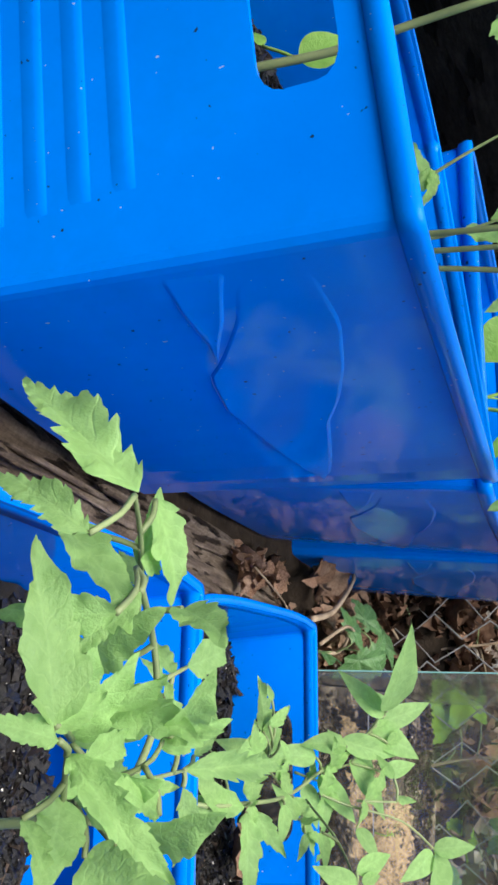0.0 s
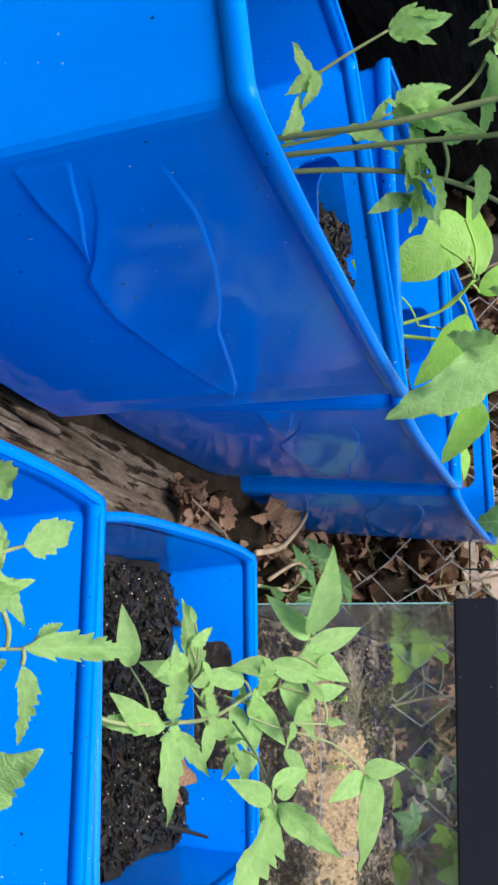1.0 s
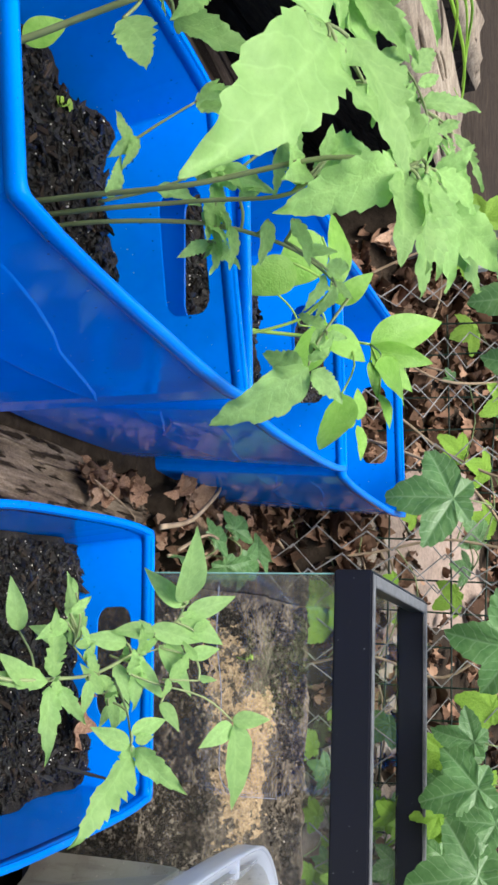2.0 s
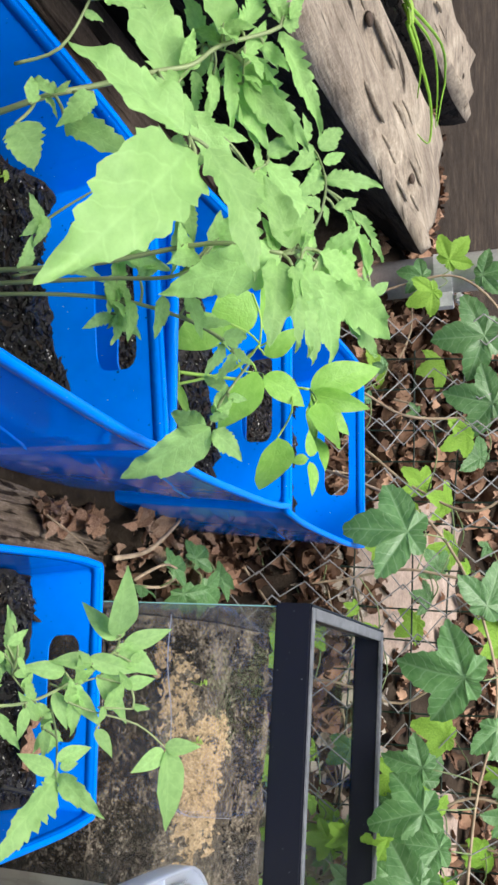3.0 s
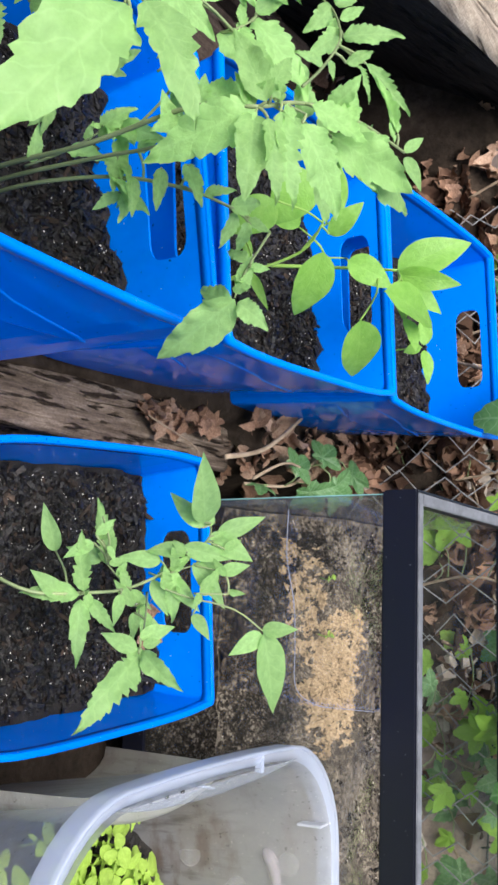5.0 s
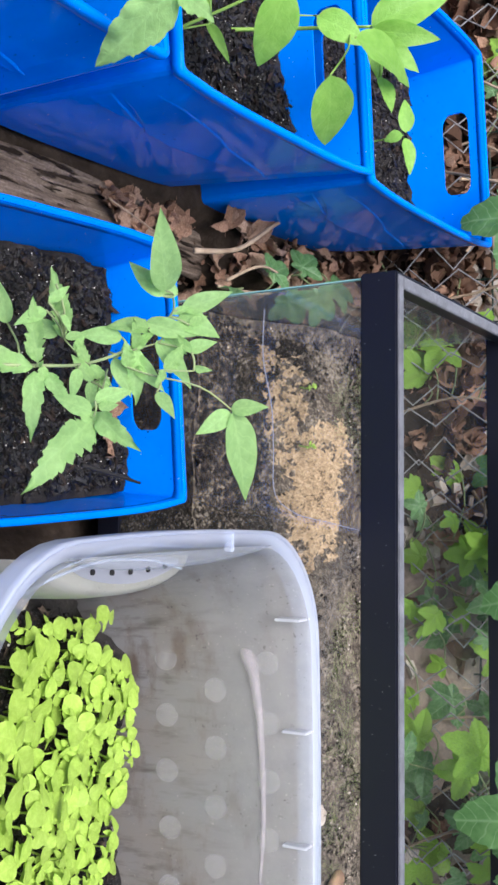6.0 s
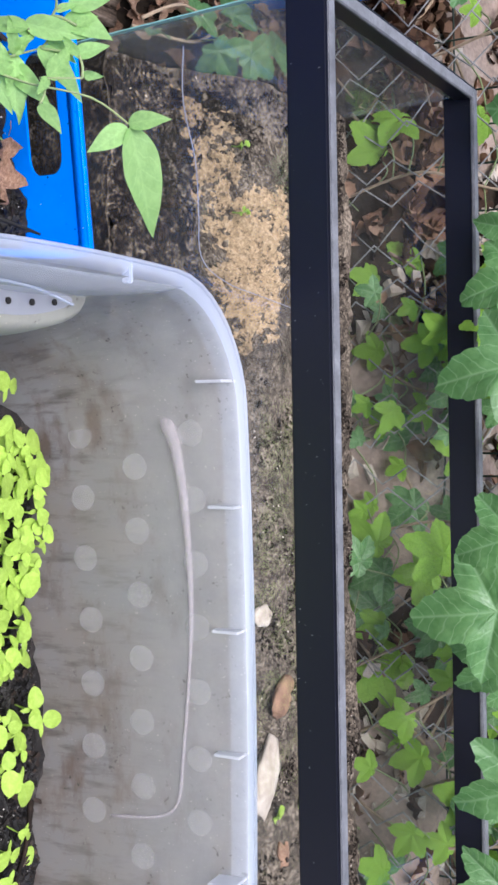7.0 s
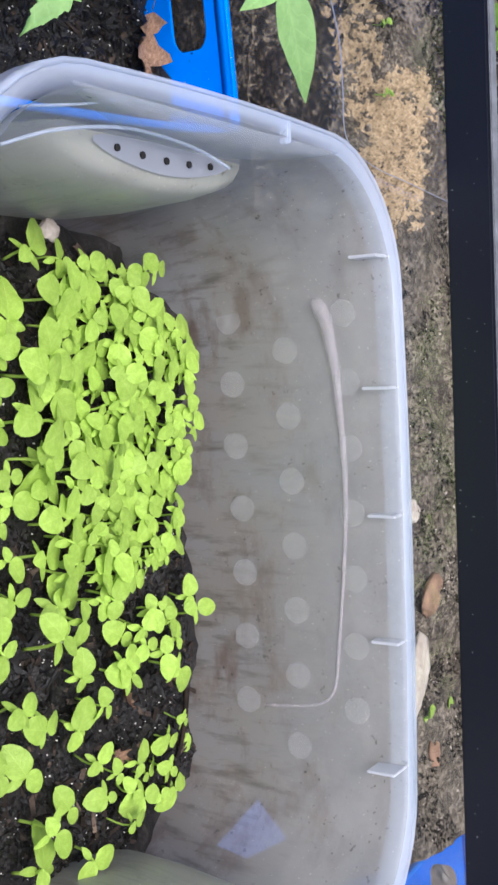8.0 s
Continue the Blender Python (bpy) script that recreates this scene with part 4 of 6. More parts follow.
# ---- fence ----
def build_fence():
    y0 = 1.315
    fence = empty("chain_link_fence", pose(0, y0, 0.1), "old grey chain-link fence overgrown with vines", "fence")
    rnd = random.Random(15)
    amp = 0.0145
    shapes = []
    for v in range(4):
        bm = bmesh.new()
        pts = [((amp if k % 2 else -amp) + rnd.uniform(-0.006, 0.006), 0.002 * (1 if k % 2 else -1) + rnd.uniform(-0.004, 0.004), k * 0.031) for k in range(26)]
        tube(bm, pts, 0.0011, 6)
        shapes.append(mesh("wire", bm, WIRE))
    for k in range(60):
        ob = part("wire", shapes[k % 4], None, fence)
        ob.matrix_basis = pose(-0.44 + 0.029 * k + rnd.uniform(-0.006, 0.006), 0.012 * math.sin(k * 0.4), rnd.uniform(-0.01, 0.01), rnd.uniform(-3, 3), rnd.uniform(-5, 5), 0) @ Matrix.Diagonal((1 if k % 2 else -1, 1, 1, 1))
    net = empty("garden_mesh", pose(0, 1.385, 0.12), "dark green plastic-coated square mesh behind the fence", "fence")
    for k in range(36):
        bm = bmesh.new()
        x = -0.4 + 0.045 * k
        tube(bm, bend([(x, rnd.uniform(-0.01, 0.01), 0), (x + rnd.uniform(-0.015, 0.015), rnd.uniform(-0.02, 0.02), 0.3), (x + rnd.uniform(-0.02, 0.02), 0, 0.62)], 4), 0.0012, 5)
        part("strand", bm, GREENWIRE, net)
    for k in range(9):
        bm = bmesh.new()
        z = 0.03 + 0.07 * k + rnd.uniform(-0.02, 0.02)
        tube(bm, bend([(-0.42, 0, z), (0.0, rnd.uniform(-0.02, 0.02), z + rnd.uniform(-0.02, 0.02)), (0.5, rnd.uniform(-0.02, 0.02), z + rnd.uniform(-0.02, 0.02)), (1.2, 0, z)], 6), 0.0012, 5)
        part("strand", bm, GREENWIRE, net)
    post = empty("fence_post", pose(-0.504, 1.375, 0.2, 0, -4.8, 0), "round galvanised steel fence post with a clamp band", "post")
    bm = bmesh.new()
    bmesh.ops.create_cone(bm, cap_ends=True, segments=28, radius1=0.026, radius2=0.026, depth=1.0, matrix=Matrix.Translation((0, 0, 0.45)))
    part("pole", bm, STEEL, post, smooth=True)
    bm = bmesh.new()
    bmesh.ops.create_cone(bm, cap_ends=True, segments=28, radius1=0.0285, radius2=0.0285, depth=0.022, matrix=Matrix.Translation((0, 0, 0.215)))
    box(bm, (0.025, -0.008, 0.204), (0.047, 0.008, 0.226), 0.001)
    box(bm, (0.03, -0.012, 0.228), (0.042, 0.012, 0.24), 0.003)
    part("clamp", bm, STEEL, post)


build_fence()


# ---- leaves and plants ----
def leaflet(length, width, teeth=5, fold=0.25, droop=0.25, curl=0.0, depth=0.18, steps=12, seed=0, lean=0.62, blunt=0.9):
    """A single leaf blade along +y from its base, folded on its midrib and drooping to its tip; teeth point forward."""
    rnd = random.Random(seed)
    shift = [rnd.uniform(0, 1), rnd.uniform(0, 1)]
    bm = bmesh.new()
    rows = []
    for i in range(steps + 1):
        t = i / steps
        full = width * 0.5 * (math.sin(math.pi * min(t ** lean, 1.0)) ** blunt if 0 < t < 1 else 0.0)
        y = length * t
        z = -droop * length * t * t
        ripple = 0.085 * width * math.sin(t * 11 + seed) + 0.04 * width * math.sin(t * 27 + 2 * seed)
        ripple *= 1.0 if teeth else 0.25
        cx = curl * length * t * t
        row = [bm.verts.new((cx, y, z))]
        if full > 1e-6:
            for n, sgn in enumerate((-1, 1)):
                w = full
                if teeth and t < 0.95:
                    saw = (t * teeth * (1 + 0.12 * math.sin(5 * t + seed)) + shift[n]) % 1.0
                    w *= 1 - depth * (1 - saw) * (1.3 - 0.5 * t) * (0.8 + 0.5 * math.sin(9 * t + 3 * n + seed)) + rnd.uniform(-0.05, 0.05)
                    y_out = y + 0.05 * length * saw * depth * 2
                else:
                    y_out = y
                row.append(bm.verts.new((cx + sgn * w * 0.55, y + 0.04 * w, z + fold * w * 0.5 + ripple * 0.4 * sgn)))
                row.append(bm.verts.new((cx + sgn * w, y_out, z + fold * w * 0.75 + ripple * sgn * (1 if n else -0.6))))
        rows.append(row)
    for r, s in zip(rows, rows[1:]):
        for a, b in ((1, 0), (2, 1), (0, 3), (3, 4)):
            if len(r) == 5 and len(s) == 5:
                bm.faces.new((r[a], r[b], s[b], s[a]))
            elif len(r) == 1 and len(s) == 5:
                bm.faces.new((r[0], s[b], s[a]))
            elif len(r) == 5 and len(s) == 1:
                bm.faces.new((r[a], r[b], s[0]))
    return bm


TOMATO_BLADES = [mesh("leaflet", leaflet(1.0, 0.54, te, f, d, c, dp, 34, s), TOMATO, True) for s, (c, te, d, f, dp) in enumerate(((0.08, 6, 0.22, 0.35, 0.2), (-0.1, 7, 0.3, 0.25, 0.22), (0.0, 5, 0.15, 0.5, 0.14), (0.12, 7.5, 0.34, 0.3, 0.25), (-0.06, 6, 0.26, 0.4, 0.18), (0.05, 8, 0.3, 0.2, 0.2)))]
LONG_BLADES = [mesh("leaflet", leaflet(1.0, 0.46, 8, 0.5, 0.3, c, 0.36, 40, s + 9), TOMATO, True) for s, c in enumerate((0.1, -0.1, 0.0))]
SOFT_BLADES = [mesh("leaflet", leaflet(1.0, 0.47, te, 0.3, d, c, dp, 30, s + 60, 0.66, 0.95), TOMATO, True) for s, (c, te, d, dp) in enumerate(((0.06, 0, 0.2, 0), (-0.08, 5, 0.28, 0.18), (0.03, 0, 0.24, 0), (-0.04, 0, 0.2, 0)))]
PEPPER_BLADES = [mesh("leaf", leaflet(1.0, 0.6, 0, 0.25, 0.3, c, 0, 16, s + 20, 0.75, 0.85), PEPPER, True) for s, c in enumerate((0.08, -0.08, 0.0))]


def aim(base, way, up=(0, 0, 1), roll=0.0):
    """A pose at base whose +y runs along way and whose +z is as near up as it can be."""
    y = Vector(way).normalized()
    x = y.cross(Vector(up))
    x = x.normalized() if x.length > 1e-4 else Vector((1, 0, 0))
    z = x.cross(y)
    return Matrix.Translation(base) @ Matrix((x, y, z)).transposed().to_4x4() @ pose(0, 0, 0, 0, roll, 0)


def leaf(plant, stalk, blades, kind="tomato"):
    """One leaf: a stalk through the given points, and blades as (base, tip, width to length)."""
    global leaf_count
    leaf_count += 1
    rnd = random.Random(leaf_count)
    pts = bend(stalk, 4)
    bm = bmesh.new()
    n = len(pts) - 1
    tube(bm, pts, [0.001 - 0.0004 * k / n for k in range(n + 1)], 5)
    stalk_ob = part("leaf", bm, STEM if kind == "tomato" else PEPPERSTEM, plant, smooth=True)
    grown[plant.name] += pts
    for base, tip, wide in blades:
        base, tip = Vector(base), Vector(tip)
        way = tip - base
        long = way.length
        wide = min(wide, 0.36 if base.x > -0.06 and base.y < 0.6 else 0.39) if long > 0.036 and kind == "tomato" else wide
        pool = PEPPER_BLADES if kind == "pepper" else LONG_BLADES if wide < 0.34 else TOMATO_BLADES if base.y < 0.6 else SOFT_BLADES
        own = 0.6 if kind == "pepper" else 0.4 if wide < 0.34 else 0.48
        near = min(grown[plant.name], key=lambda p: (p - base).length)
        if (near - base).length > 0.004:
            bm = bmesh.new()
            tube(bm, bend([near, near.lerp(base, 0.5) + Vector((0, 0, 0.1 * (near - base).length)), base], 3), 0.0009, 5)
            part("leaf_stalk", bm, STEM if kind == "tomato" else PEPPERSTEM, stalk_ob, smooth=True)
        up = Vector((rnd.uniform(-0.35, 0.35), -0.75 + rnd.uniform(-0.3, 0.3), 0.75))
        ob = part("leaflet", rnd.choice(pool), None, stalk_ob)
        lift = Vector((0, 0, 0.18 * long))
        ob.matrix_basis = aim(base, way + lift, up, rnd.uniform(-14, 14)) @ Matrix.Diagonal((long * wide / own, long * 1.02, long, 1))
    if kind == "tomato":
        # small leaflets between the large ones
        for k in range(3 if pts[0].y < 0.6 and pts[0].x < -0.1 else 2):
            at = pts[min(int(rnd.uniform(0.15, 1.0) * n), n)]
            long = rnd.uniform(0.008, 0.026)
            way = Vector((rnd.uniform(-1, 1), rnd.uniform(-0.6, 0.4), rnd.uniform(-0.4, 0.8))).normalized()
            ob = part("leaflet", rnd.choice(TOMATO_BLADES), None, stalk_ob)
            ob.matrix_basis = aim(at, way, (rnd.uniform(-0.4, 0.4), -0.7, 0.8)) @ Matrix.Diagonal((long * rnd.uniform(0.7, 1.1), long, long, 1))
    return stalk_ob


leaf_count = 0
# points along the stems and stalks of each plant so far
grown = {}


def plant_of(name, label, stems, thick, category="plant", mat=None):
    p = empty(name, Matrix.Identity(4), label, category)
    for points in stems:
        foot = Vector(points[0])
        pts = bend([foot - 0.03 * (Vector(points[1]) - foot).normalized()] + points, 5)
        bm = bmesh.new()
        tube(bm, pts, [thick * (1 - 0.5 * k / (len(pts) - 1)) for k in range(len(pts))], 8)
        part("stem", bm, mat or STEM, p, smooth=True)
        grown[p.name] = grown.get(p.name, []) + pts
    return p


plant = plant_of("tomato_plant", "tall leaning tomato seedling with large toothed leaves", [[(-0.248, 0.405, 0.188), (-0.252, 0.4, 0.214), (-0.257, 0.4, 0.25), (-0.266, 0.4, 0.282), (-0.275, 0.4, 0.316), (-0.284, 0.41, 0.337), (-0.295, 0.42, 0.366), (-0.303, 0.43, 0.381), (-0.319, 0.44, 0.393), (-0.339, 0.46, 0.419), (-0.359, 0.46, 0.428)]], 0.0022)
leaf(plant, [(-0.295, 0.42, 0.366), (-0.259, 0.39, 0.389), (-0.229, 0.365, 0.406)],
    [((-0.229, 0.365, 0.406), (-0.258, 0.33, 0.36), 0.5),
     ((-0.223, 0.365, 0.407), (-0.15, 0.3, 0.376), 0.4),
     ((-0.225, 0.37, 0.414), (-0.171, 0.37, 0.444), 0.38),
     ((-0.215, 0.365, 0.41), (-0.198, 0.36, 0.402), 0.5)])
leaf(plant, [(-0.303, 0.43, 0.381), (-0.292, 0.43, 0.373)],
    [((-0.29, 0.43, 0.371), (-0.361, 0.42, 0.335), 0.42),
     ((-0.301, 0.43, 0.376), (-0.318, 0.42, 0.382), 0.4)])
leaf(plant, [(-0.319, 0.44, 0.393), (-0.338, 0.45, 0.39)],
    [((-0.324, 0.45, 0.392), (-0.383, 0.45, 0.361), 0.36),
     ((-0.333, 0.45, 0.4), (-0.371, 0.46, 0.405), 0.3),
     ((-0.327, 0.45, 0.389), (-0.34, 0.45, 0.371), 0.4)])
leaf(plant, [(-0.339, 0.46, 0.419), (-0.346, 0.46, 0.421)],
    [((-0.341, 0.46, 0.419), (-0.393, 0.46, 0.403), 0.25),
     ((-0.336, 0.46, 0.419), (-0.282, 0.47, 0.439), 0.22),
     ((-0.339, 0.46, 0.421), (-0.349, 0.47, 0.429), 0.6),
     ((-0.343, 0.46, 0.425), (-0.361, 0.46, 0.428), 0.4),
     ((-0.33, 0.46, 0.41), (-0.318, 0.47, 0.423), 0.4)])
leaf(plant, [(-0.323, 0.45, 0.403), (-0.313, 0.47, 0.397)],
    [((-0.327, 0.46, 0.39), (-0.283, 0.46, 0.391), 0.22),
     ((-0.313, 0.47, 0.397), (-0.282, 0.49, 0.426), 0.38),
     ((-0.313, 0.47, 0.388), (-0.279, 0.48, 0.409), 0.38),
     ((-0.308, 0.45, 0.386), (-0.285, 0.45, 0.384), 0.35),
     ((-0.321, 0.46, 0.404), (-0.315, 0.48, 0.417), 0.35)])
leaf(plant, [(-0.27, 0.36, 0.317), (-0.276, 0.36, 0.34), (-0.3, 0.36, 0.353), (-0.328, 0.36, 0.36)],
    [((-0.301, 0.36, 0.352), (-0.313, 0.35, 0.332), 0.5),
     ((-0.3, 0.36, 0.36), (-0.301, 0.37, 0.378), 0.55)])
leaf(plant, [(-0.263, 0.38, 0.32), (-0.264, 0.38, 0.339)],
    [((-0.263, 0.38, 0.35), (-0.244, 0.37, 0.338), 0.45),
     ((-0.253, 0.39, 0.331), (-0.235, 0.39, 0.368), 0.45),
     ((-0.244, 0.37, 0.315), (-0.225, 0.37, 0.329), 0.9),
     ((-0.254, 0.37, 0.322), (-0.27, 0.37, 0.319), 0.5)])

leaf(plant, [(-0.256, 0.4, 0.235), (-0.272, 0.425, 0.232), (-0.287, 0.45, 0.227)],
    [((-0.287, 0.45, 0.227), (-0.303, 0.45, 0.246), 0.7),
     ((-0.297, 0.45, 0.209), (-0.307, 0.45, 0.202), 0.6)], "pepper")

leaf(plant, [(-0.333, 0.46, 0.375), (-0.331, 0.47, 0.392)],
    [((-0.333, 0.46, 0.375), (-0.362, 0.45, 0.364), 0.36),
     ((-0.336, 0.46, 0.388), (-0.366, 0.46, 0.39), 0.3),
     ((-0.34, 0.47, 0.4), (-0.326, 0.48, 0.414), 0.4),
     ((-0.331, 0.47, 0.392), (-0.278, 0.49, 0.422), 0.32),
     ((-0.322, 0.46, 0.381), (-0.286, 0.46, 0.38), 0.22),
     ((-0.318, 0.47, 0.385), (-0.278, 0.48, 0.405), 0.36),
     ((-0.317, 0.46, 0.371), (-0.291, 0.46, 0.373), 0.3),
     ((-0.323, 0.47, 0.396), (-0.304, 0.48, 0.418), 0.4),
     ((-0.323, 0.45, 0.367), (-0.334, 0.44, 0.359), 0.45)])

plant = plant_of("tomato_plant", "tomato seedling with curled young leaves at its top", [[(-0.214, 0.49, 0.195), (-0.208, 0.47, 0.262), (-0.206, 0.46, 0.322), (-0.213, 0.455, 0.39), (-0.206, 0.455, 0.429), (-0.225, 0.5, 0.434), (-0.241, 0.57, 0.438), (-0.238, 0.62, 0.449)]], 0.0018)
leaf(plant, [(-0.211, 0.455, 0.415), (-0.206, 0.455, 0.429)],
    [((-0.206, 0.455, 0.429), (-0.183, 0.435, 0.372), 0.45),
     ((-0.202, 0.455, 0.427), (-0.155, 0.44, 0.424), 0.4),
     ((-0.199, 0.455, 0.435), (-0.156, 0.45, 0.439), 0.32),
     ((-0.208, 0.455, 0.434), (-0.241, 0.44, 0.417), 0.42),
     ((-0.213, 0.455, 0.436), (-0.236, 0.46, 0.442), 0.45)])
leaf(plant, [(-0.21, 0.46, 0.432), (-0.221, 0.53, 0.429)],
    [((-0.221, 0.53, 0.429), (-0.199, 0.6, 0.466), 0.42),
     ((-0.218, 0.53, 0.43), (-0.254, 0.56, 0.438), 0.42),
     ((-0.216, 0.53, 0.426), (-0.172, 0.54, 0.432), 0.5),
     ((-0.223, 0.52, 0.423), (-0.247, 0.5, 0.432), 0.5),
     ((-0.222, 0.56, 0.434), (-0.195, 0.58, 0.455), 0.5)])
leaf(plant, [(-0.225, 0.5, 0.434), (-0.241, 0.57, 0.438), (-0.238, 0.62, 0.449)],
    [((-0.238, 0.62, 0.449), (-0.253, 0.63, 0.457), 0.4),
     ((-0.241, 0.61, 0.446), (-0.29, 0.6, 0.435), 0.16),
     ((-0.247, 0.61, 0.448), (-0.288, 0.6, 0.432), 0.2),
     ((-0.235, 0.62, 0.45), (-0.212, 0.62, 0.457), 0.4),
     ((-0.239, 0.6, 0.445), (-0.226, 0.6, 0.435), 0.5)])
leaf(plant, [(-0.235, 0.5, 0.433), (-0.26, 0.53, 0.432), (-0.297, 0.57, 0.425), (-0.321, 0.58, 0.416), (-0.332, 0.58, 0.407)],
    [((-0.303, 0.58, 0.422), (-0.306, 0.59, 0.458), 0.36),
     ((-0.325, 0.58, 0.417), (-0.347, 0.59, 0.429), 0.5),
     ((-0.305, 0.58, 0.42), (-0.289, 0.56, 0.408), 0.5),
     ((-0.325, 0.58, 0.414), (-0.306, 0.57, 0.401), 0.5),
     ((-0.275, 0.56, 0.433), (-0.285, 0.57, 0.447), 0.4),
     ((-0.315, 0.58, 0.42), (-0.326, 0.59, 0.432), 0.4),
     ((-0.33, 0.58, 0.409), (-0.345, 0.57, 0.406), 0.4),
     ((-0.277, 0.57, 0.437), (-0.254, 0.57, 0.444), 0.2),
     ((-0.277, 0.57, 0.442), (-0.251, 0.6, 0.459), 0.18)])

leaf(plant, [(-0.259, 0.47, 0.405), (-0.268, 0.48, 0.41)],
    [((-0.275, 0.49, 0.406), (-0.232, 0.5, 0.437), 0.46),
     ((-0.26, 0.47, 0.397), (-0.217, 0.48, 0.427), 0.46),
     ((-0.276, 0.43, 0.381), (-0.246, 0.45, 0.402), 0.4),
     ((-0.278, 0.49, 0.408), (-0.295, 0.5, 0.422), 0.45),
     ((-0.275, 0.45, 0.385), (-0.273, 0.46, 0.405), 0.4)])
leaf(plant, [(-0.211, 0.46, 0.436), (-0.214, 0.49, 0.44)],
    [((-0.209, 0.49, 0.438), (-0.164, 0.52, 0.446), 0.46),
     ((-0.217, 0.53, 0.438), (-0.193, 0.58, 0.469), 0.42),
     ((-0.219, 0.53, 0.443), (-0.247, 0.54, 0.446), 0.4),
     ((-0.206, 0.465, 0.437), (-0.157, 0.46, 0.442), 0.32),
     ((-0.223, 0.5, 0.439), (-0.208, 0.53, 0.46), 0.4),
     ((-0.212, 0.55, 0.443), (-0.232, 0.57, 0.458), 0.4)])

plant = plant_of("tomato_plant", "thin tomato seedling among taller ones", [[(-0.207, 0.495, 0.195), (-0.202, 0.475, 0.26), (-0.199, 0.465, 0.326), (-0.198, 0.46, 0.372), (-0.222, 0.47, 0.389)]], 0.0018)
leaf(plant, [(-0.198, 0.46, 0.372), (-0.222, 0.47, 0.389)],
    [((-0.222, 0.47, 0.389), (-0.248, 0.5, 0.404), 0.45),
     ((-0.212, 0.47, 0.382), (-0.232, 0.49, 0.393), 0.45),
     ((-0.202, 0.46, 0.374), (-0.223, 0.45, 0.371), 0.4)])

plant = plant_of("tomato_plant", "bending tomato seedling with a small toothed leaf", [[(-0.2, 0.5, 0.195), (-0.197, 0.48, 0.257), (-0.193, 0.48, 0.322), (-0.187, 0.5, 0.36), (-0.182, 0.53, 0.376), (-0.176, 0.56, 0.385)]], 0.0016)
leaf(plant, [(-0.176, 0.56, 0.385), (-0.151, 0.558, 0.369), (-0.136, 0.556, 0.364)],
    [((-0.135, 0.556, 0.364), (-0.104, 0.555, 0.307), 0.4),
     ((-0.134, 0.556, 0.361), (-0.143, 0.555, 0.335), 0.5),
     ((-0.133, 0.556, 0.366), (-0.116, 0.56, 0.383), 0.55),
     ((-0.158, 0.556, 0.372), (-0.167, 0.555, 0.356), 0.5),
     ((-0.154, 0.556, 0.374), (-0.152, 0.56, 0.385), 0.5)])
leaf(plant, [(-0.193, 0.48, 0.322), (-0.189, 0.48, 0.334)],
    [((-0.191, 0.48, 0.336), (-0.168, 0.48, 0.335), 0.36),
     ((-0.204, 0.475, 0.329), (-0.188, 0.475, 0.324), 0.8),
     ((-0.206, 0.48, 0.34), (-0.211, 0.48, 0.352), 0.5)])

leaf(plant, [(-0.185, 0.49, 0.363), (-0.18, 0.52, 0.379), (-0.175, 0.54, 0.382)],
    [((-0.18, 0.53, 0.377), (-0.161, 0.53, 0.365), 0.4),
     ((-0.178, 0.54, 0.379), (-0.172, 0.55, 0.39), 0.5),
     ((-0.193, 0.48, 0.356), (-0.17, 0.48, 0.35), 0.35)])

leaf(plant, [(-0.233, 0.470, 0.278), (-0.245, 0.470, 0.297), (-0.256, 0.470, 0.317)],
    [((-0.256, 0.470, 0.317), (-0.256, 0.465, 0.343), 0.5),
     ((-0.253, 0.470, 0.319), (-0.246, 0.465, 0.337), 0.45),
     ((-0.259, 0.470, 0.320), (-0.267, 0.465, 0.328), 0.4),
     ((-0.262, 0.470, 0.323), (-0.262, 0.465, 0.339), 0.4)])
leaf(plant, [(-0.204, 0.470, 0.267), (-0.209, 0.470, 0.298), (-0.216, 0.470, 0.319)],
    [((-0.218, 0.470, 0.320), (-0.229, 0.465, 0.341), 0.5),
     ((-0.216, 0.470, 0.319), (-0.212, 0.465, 0.329), 0.6),
     ((-0.219, 0.470, 0.321), (-0.220, 0.465, 0.317), 0.6),
     ((-0.220, 0.470, 0.323), (-0.210, 0.465, 0.335), 0.4)])
leaf(plant, [(-0.221, 0.480, 0.323), (-0.218, 0.480, 0.335)],
    [((-0.223, 0.480, 0.322), (-0.209, 0.475, 0.356), 0.38),
     ((-0.215, 0.480, 0.326), (-0.192, 0.475, 0.331), 0.4),
     ((-0.203, 0.480, 0.324), (-0.185, 0.475, 0.325), 0.55),
     ((-0.200, 0.480, 0.331), (-0.187, 0.475, 0.336), 0.4)])
leaf(plant, [(-0.187, 0.490, 0.321), (-0.186, 0.490, 0.326)],
    [((-0.186, 0.490, 0.325), (-0.167, 0.485, 0.326), 0.45),
     ((-0.253, 0.490, 0.360), (-0.213, 0.485, 0.354), 0.3),
     ((-0.197, 0.490, 0.367), (-0.173, 0.485, 0.375), 0.4)])
leaf(plant, [(-0.251, 0.480, 0.351), (-0.256, 0.480, 0.361)],
    [((-0.265, 0.480, 0.364), (-0.258, 0.475, 0.353), 0.5),
     ((-0.270, 0.480, 0.370), (-0.281, 0.475, 0.377), 0.4),
     ((-0.250, 0.480, 0.364), (-0.223, 0.475, 0.371), 0.35),
     ((-0.287, 0.480, 0.353), (-0.278, 0.475, 0.365), 0.6)])

